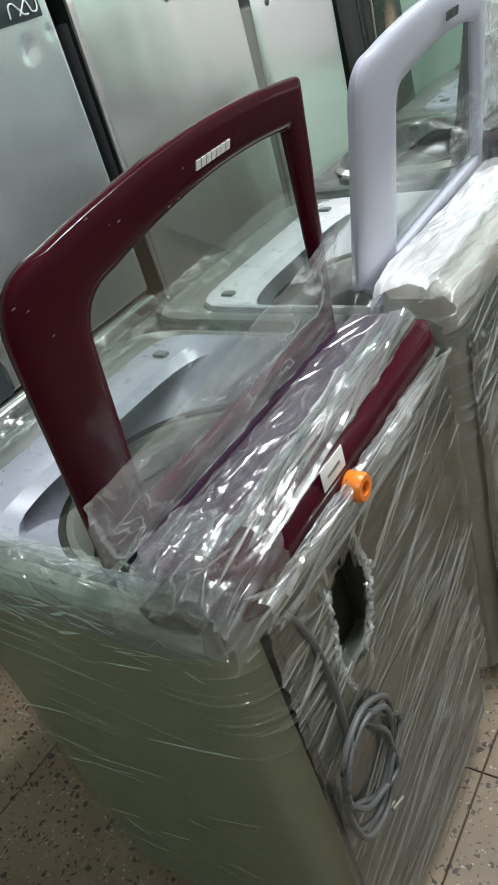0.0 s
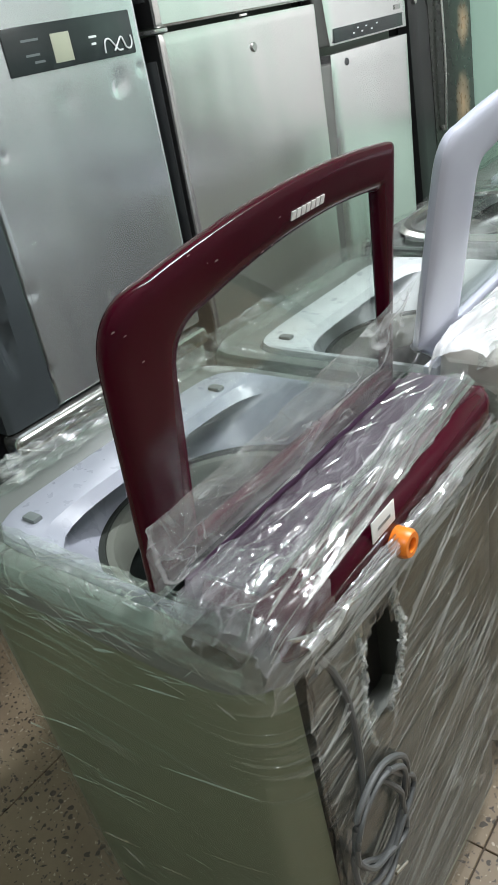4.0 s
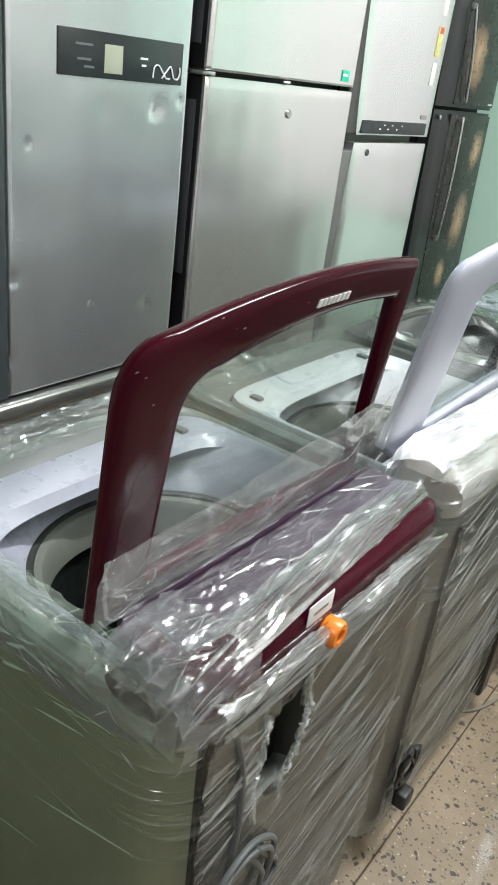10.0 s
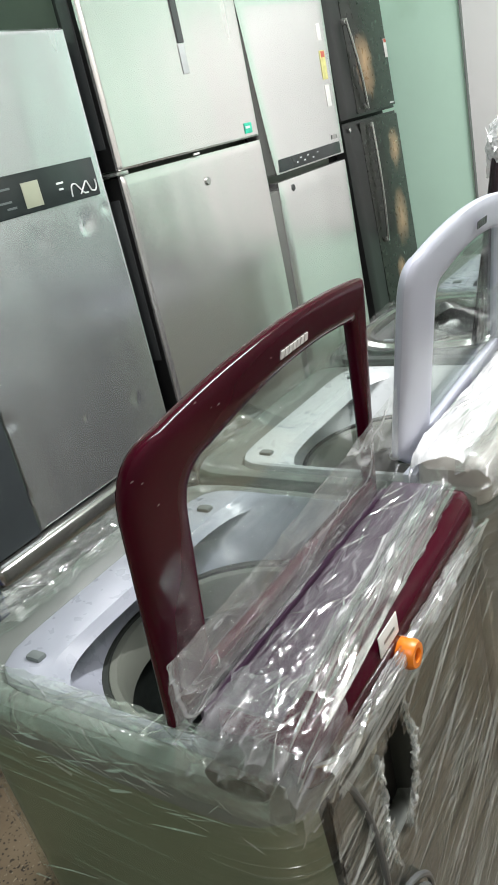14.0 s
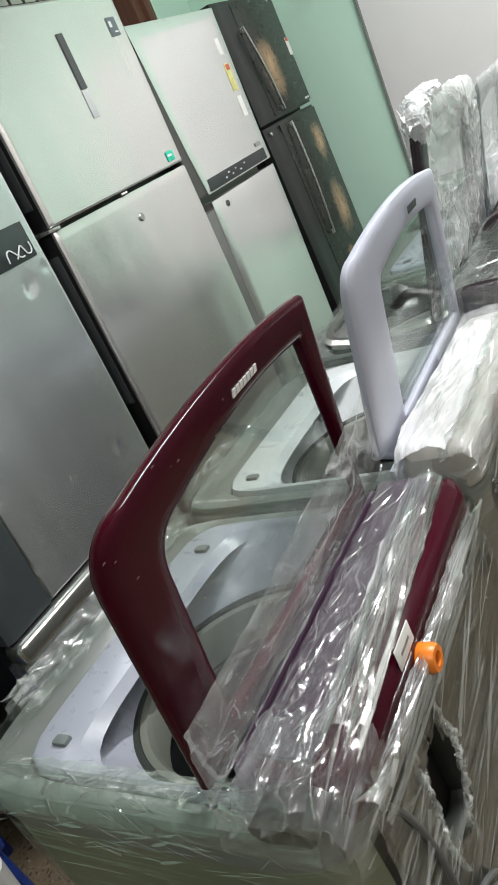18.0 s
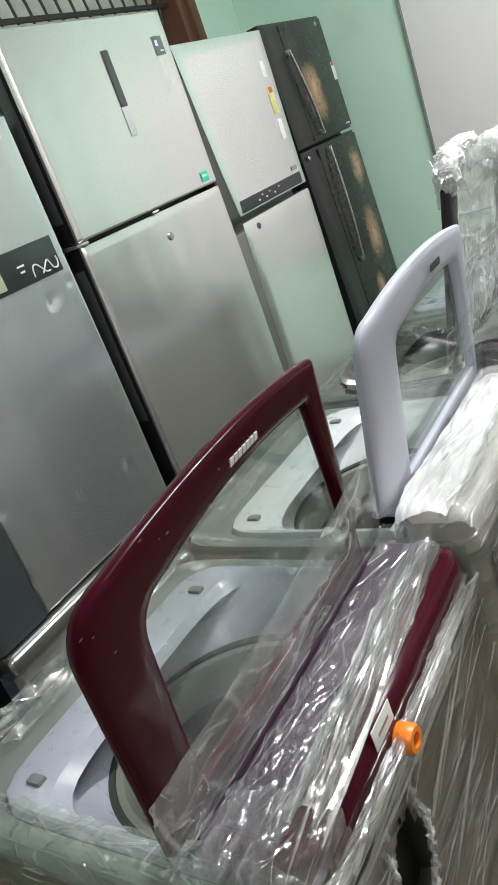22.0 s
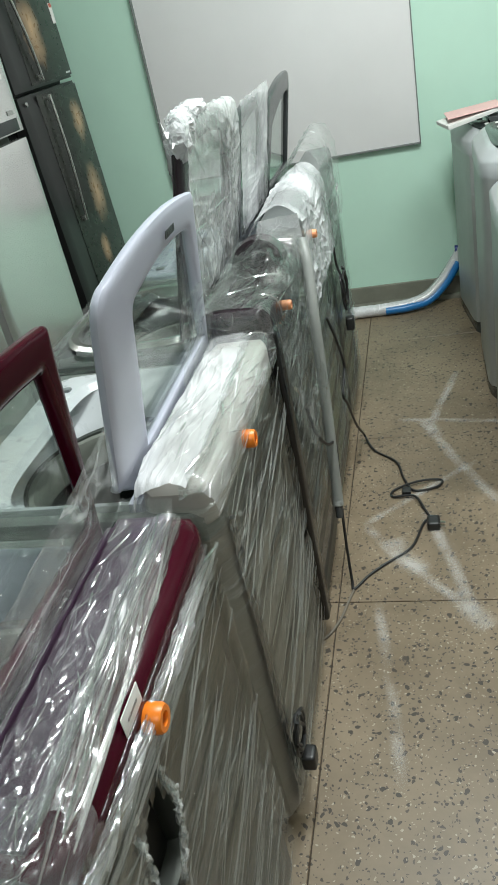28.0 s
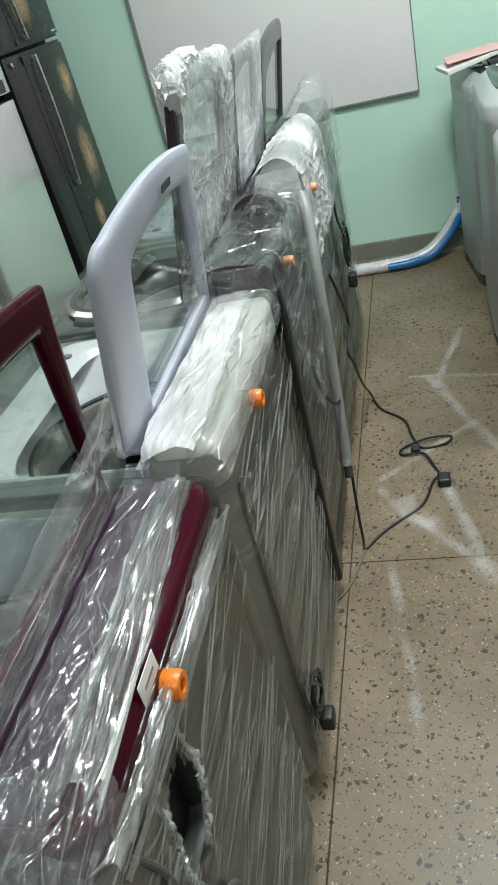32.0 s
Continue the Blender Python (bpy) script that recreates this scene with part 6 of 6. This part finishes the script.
# things in the dark corner
stool = thing("plastic_stool", "low blue moulded plastic stool in the dark corner", "stool", place=(-1.426, -0.11, 0), turn=-21.7)
part("seat", loft([squircle(0, 0, r, r, z, 6, 40) for r, z in ((0.115, 0.27), (0.12, 0.28), (0.11, 0.288))], caps=(True, True)), mat("dark_blue_seat", (0.008, 0.010, 0.03), 0.5), stool, "darker sunken seat")
for sy in (-1, 1):
    part("rail", box(-0.17, 0.17, sy * 0.14 - 0.025, sy * 0.14 + 0.025, 0.255, 0.300, 0.010, 3), BLUE, stool)
    part("rail", box(sy * 0.145 - 0.022, sy * 0.145 + 0.022, -0.115, 0.115, 0.255, 0.297, 0.010, 3), BLUE, stool)
    for sx in (-1, 1):
        part("leg", tube([Vector((sx * 0.14, sy * 0.13, 0.27)), Vector((sx * 0.15, sy * 0.14, 0.14)), Vector((sx * 0.16, sy * 0.15, 0.0))], 0.018, 8), BLUE, stool)
tub = thing("plastic_tub", "white plastic tub with two wine-red wells on the floor", "tub", place=(-1.15, -0.125, 0), turn=-22)
part("body", loft([squircle(0, 0, r, r * 0.62, z, 4, 40) for r, z in ((0.075, 0.0), (0.092, 0.34), (0.096, 0.35), (0.088, 0.351))], caps=(True, True)), WHITE_PLASTIC, tub)
for sx in (-1, 1):
    part("well_rim", loft([squircle(sx * 0.046, 0, r, r * 1.2, z, 2, 32) for r, z in ((0.046, 0.350), (0.045, 0.362), (0.038, 0.362), (0.036, 0.353))]), WHITE_PLASTIC, tub)
    part("well", loft([squircle(sx * 0.046, 0, r, r * 1.2, z, 2, 32) for r, z in ((0.038, 0.360), (0.034, 0.3555), (0.02, 0.353))], caps=(False, True)), WINE, tub)

# chalky scuffs left on the floor
marks = thing("floor_scuffs", "chalky white scuff marks on the terrazzo", "marks")
tagged(marks, kind="structure")


def dust_mat():
    m = bpy.data.materials.new("chalk_dust")
    m.use_nodes = True
    n, l = m.node_tree.nodes, m.node_tree.links
    b, o = n["Principled BSDF"], n["Material Output"]
    b.inputs["Base Color"].default_value = (0.78, 0.76, 0.72, 1)
    b.inputs["Roughness"].default_value = 0.8
    at = n.new("ShaderNodeTexCoord")
    sep = n.new("ShaderNodeSeparateXYZ")
    l.new(at.outputs["UV"], sep.inputs[0])
    fade = []
    for k in (0, 1):
        s = n.new("ShaderNodeMath")
        s.operation = "PINGPONG"
        s.inputs[1].default_value = 0.5
        l.new(sep.outputs[k], s.inputs[0])
        r = n.new("ShaderNodeMapRange")
        r.interpolation_type = "SMOOTHSTEP"
        r.inputs[2].default_value = 0.5 if k else 0.14
        l.new(s.outputs[0], r.inputs[0])
        fade.append(r.outputs[0])
    nz = n.new("ShaderNodeTexNoise")
    nz.inputs["Scale"].default_value = 9
    nz.inputs["Detail"].default_value = 6
    l.new(at.outputs["Object"], nz.inputs["Vector"])
    mr = n.new("ShaderNodeMapRange")
    mr.inputs[1].default_value, mr.inputs[2].default_value = 0.3, 0.65
    mr.inputs[4].default_value = 0.36
    l.new(nz.outputs[0], mr.inputs[0])
    a = n.new("ShaderNodeMath")
    a.operation = "MULTIPLY"
    l.new(fade[0], a.inputs[0])
    l.new(fade[1], a.inputs[1])
    c = n.new("ShaderNodeMath")
    c.operation = "MULTIPLY"
    l.new(a.outputs[0], c.inputs[0])
    l.new(mr.outputs[0], c.inputs[1])
    clear = n.new("ShaderNodeBsdfTransparent")
    mix = n.new("ShaderNodeMixShader")
    l.new(c.outputs[0], mix.inputs[0])
    l.new(clear.outputs[0], mix.inputs[1])
    l.new(b.outputs[0], mix.inputs[2])
    l.new(mix.outputs[0], o.inputs[0])
    return m


CHALK = dust_mat()


def scuff(points, wide, z):
    line = smooth_line([(x, y, z) for x, y in points], 6)
    bm = bmesh.new()
    uv = bm.loops.layers.uv.new("uv")
    rows = []
    for i, p in enumerate(line):
        d = (line[min(i + 1, len(line) - 1)] - line[max(i - 1, 0)]).normalized()
        s = Vector((-d.y, d.x, 0)) * wide
        rows.append((bm.verts.new(p - s), bm.verts.new(p + s)))
    for i in range(len(rows) - 1):
        f = bm.faces.new((rows[i][0], rows[i][1], rows[i + 1][1], rows[i + 1][0]))
        for lp, (u, v) in zip(f.loops, ((i, 0), (i, 1), (i + 1, 1), (i + 1, 0))):
            lp[uv].uv = (u / (len(rows) - 1), v)
    part("scuff", bm, CHALK, marks)


for k, (pts, wide) in enumerate((
    (((0.42, 2.52), (0.35, 2.26), (0.285, 2.00)), 0.026),
    (((0.16, 2.12), (0.36, 2.09), (0.58, 2.05)), 0.022),
    (((0.27, 2.09), (0.345, 1.90), (0.393, 1.775), (0.54, 1.46)), 0.030),
    (((0.46, 1.80), (0.26, 1.62), (0.065, 1.44)), 0.022),
    (((0.07, 1.46), (0.17, 1.31), (0.264, 1.198), (0.42, 1.01)), 0.028),
    (((0.265, 1.53), (0.34, 1.26), (0.405, 0.99)), 0.030),
    (((0.130, 1.10), (0.173, 0.80), (0.206, 0.49)), 0.024),
    (((0.34, 1.13), (0.385, 1.05), (0.43, 0.97)), 0.050),
    (((0.27, 2.10), (0.30, 2.03), (0.32, 1.95)), 0.040),
    (((0.16, 1.38), (0.20, 1.28), (0.27, 1.20)), 0.055),
)):
    scuff(pts, wide, 0.0012 + 0.0005 * k)

# terrazzo slabs, each with its own edges
SLAB = 0.90
mesh = None
ix0, ix1 = -2, 2
for ix in range(ix0, ix1):
    for iy in range(-5, 3):
        xa, ya = 0.020 + ix * SLAB, 1.095 + iy * SLAB
        if mesh is None:
            bm = box(0.0015, SLAB - 0.0015, 0.0015, SLAB - 0.0015, -0.03, 0.0, 0.0012, 1)
            ob = finish(bm, "tile", TERRAZZO, floor, smooth=False, at=pose(xa, ya, 0))
            mesh = ob.data
        else:
            ob = new("tile", mesh)
            ob.parent = floor
            ob.matrix_basis = pose(xa, ya, 0)
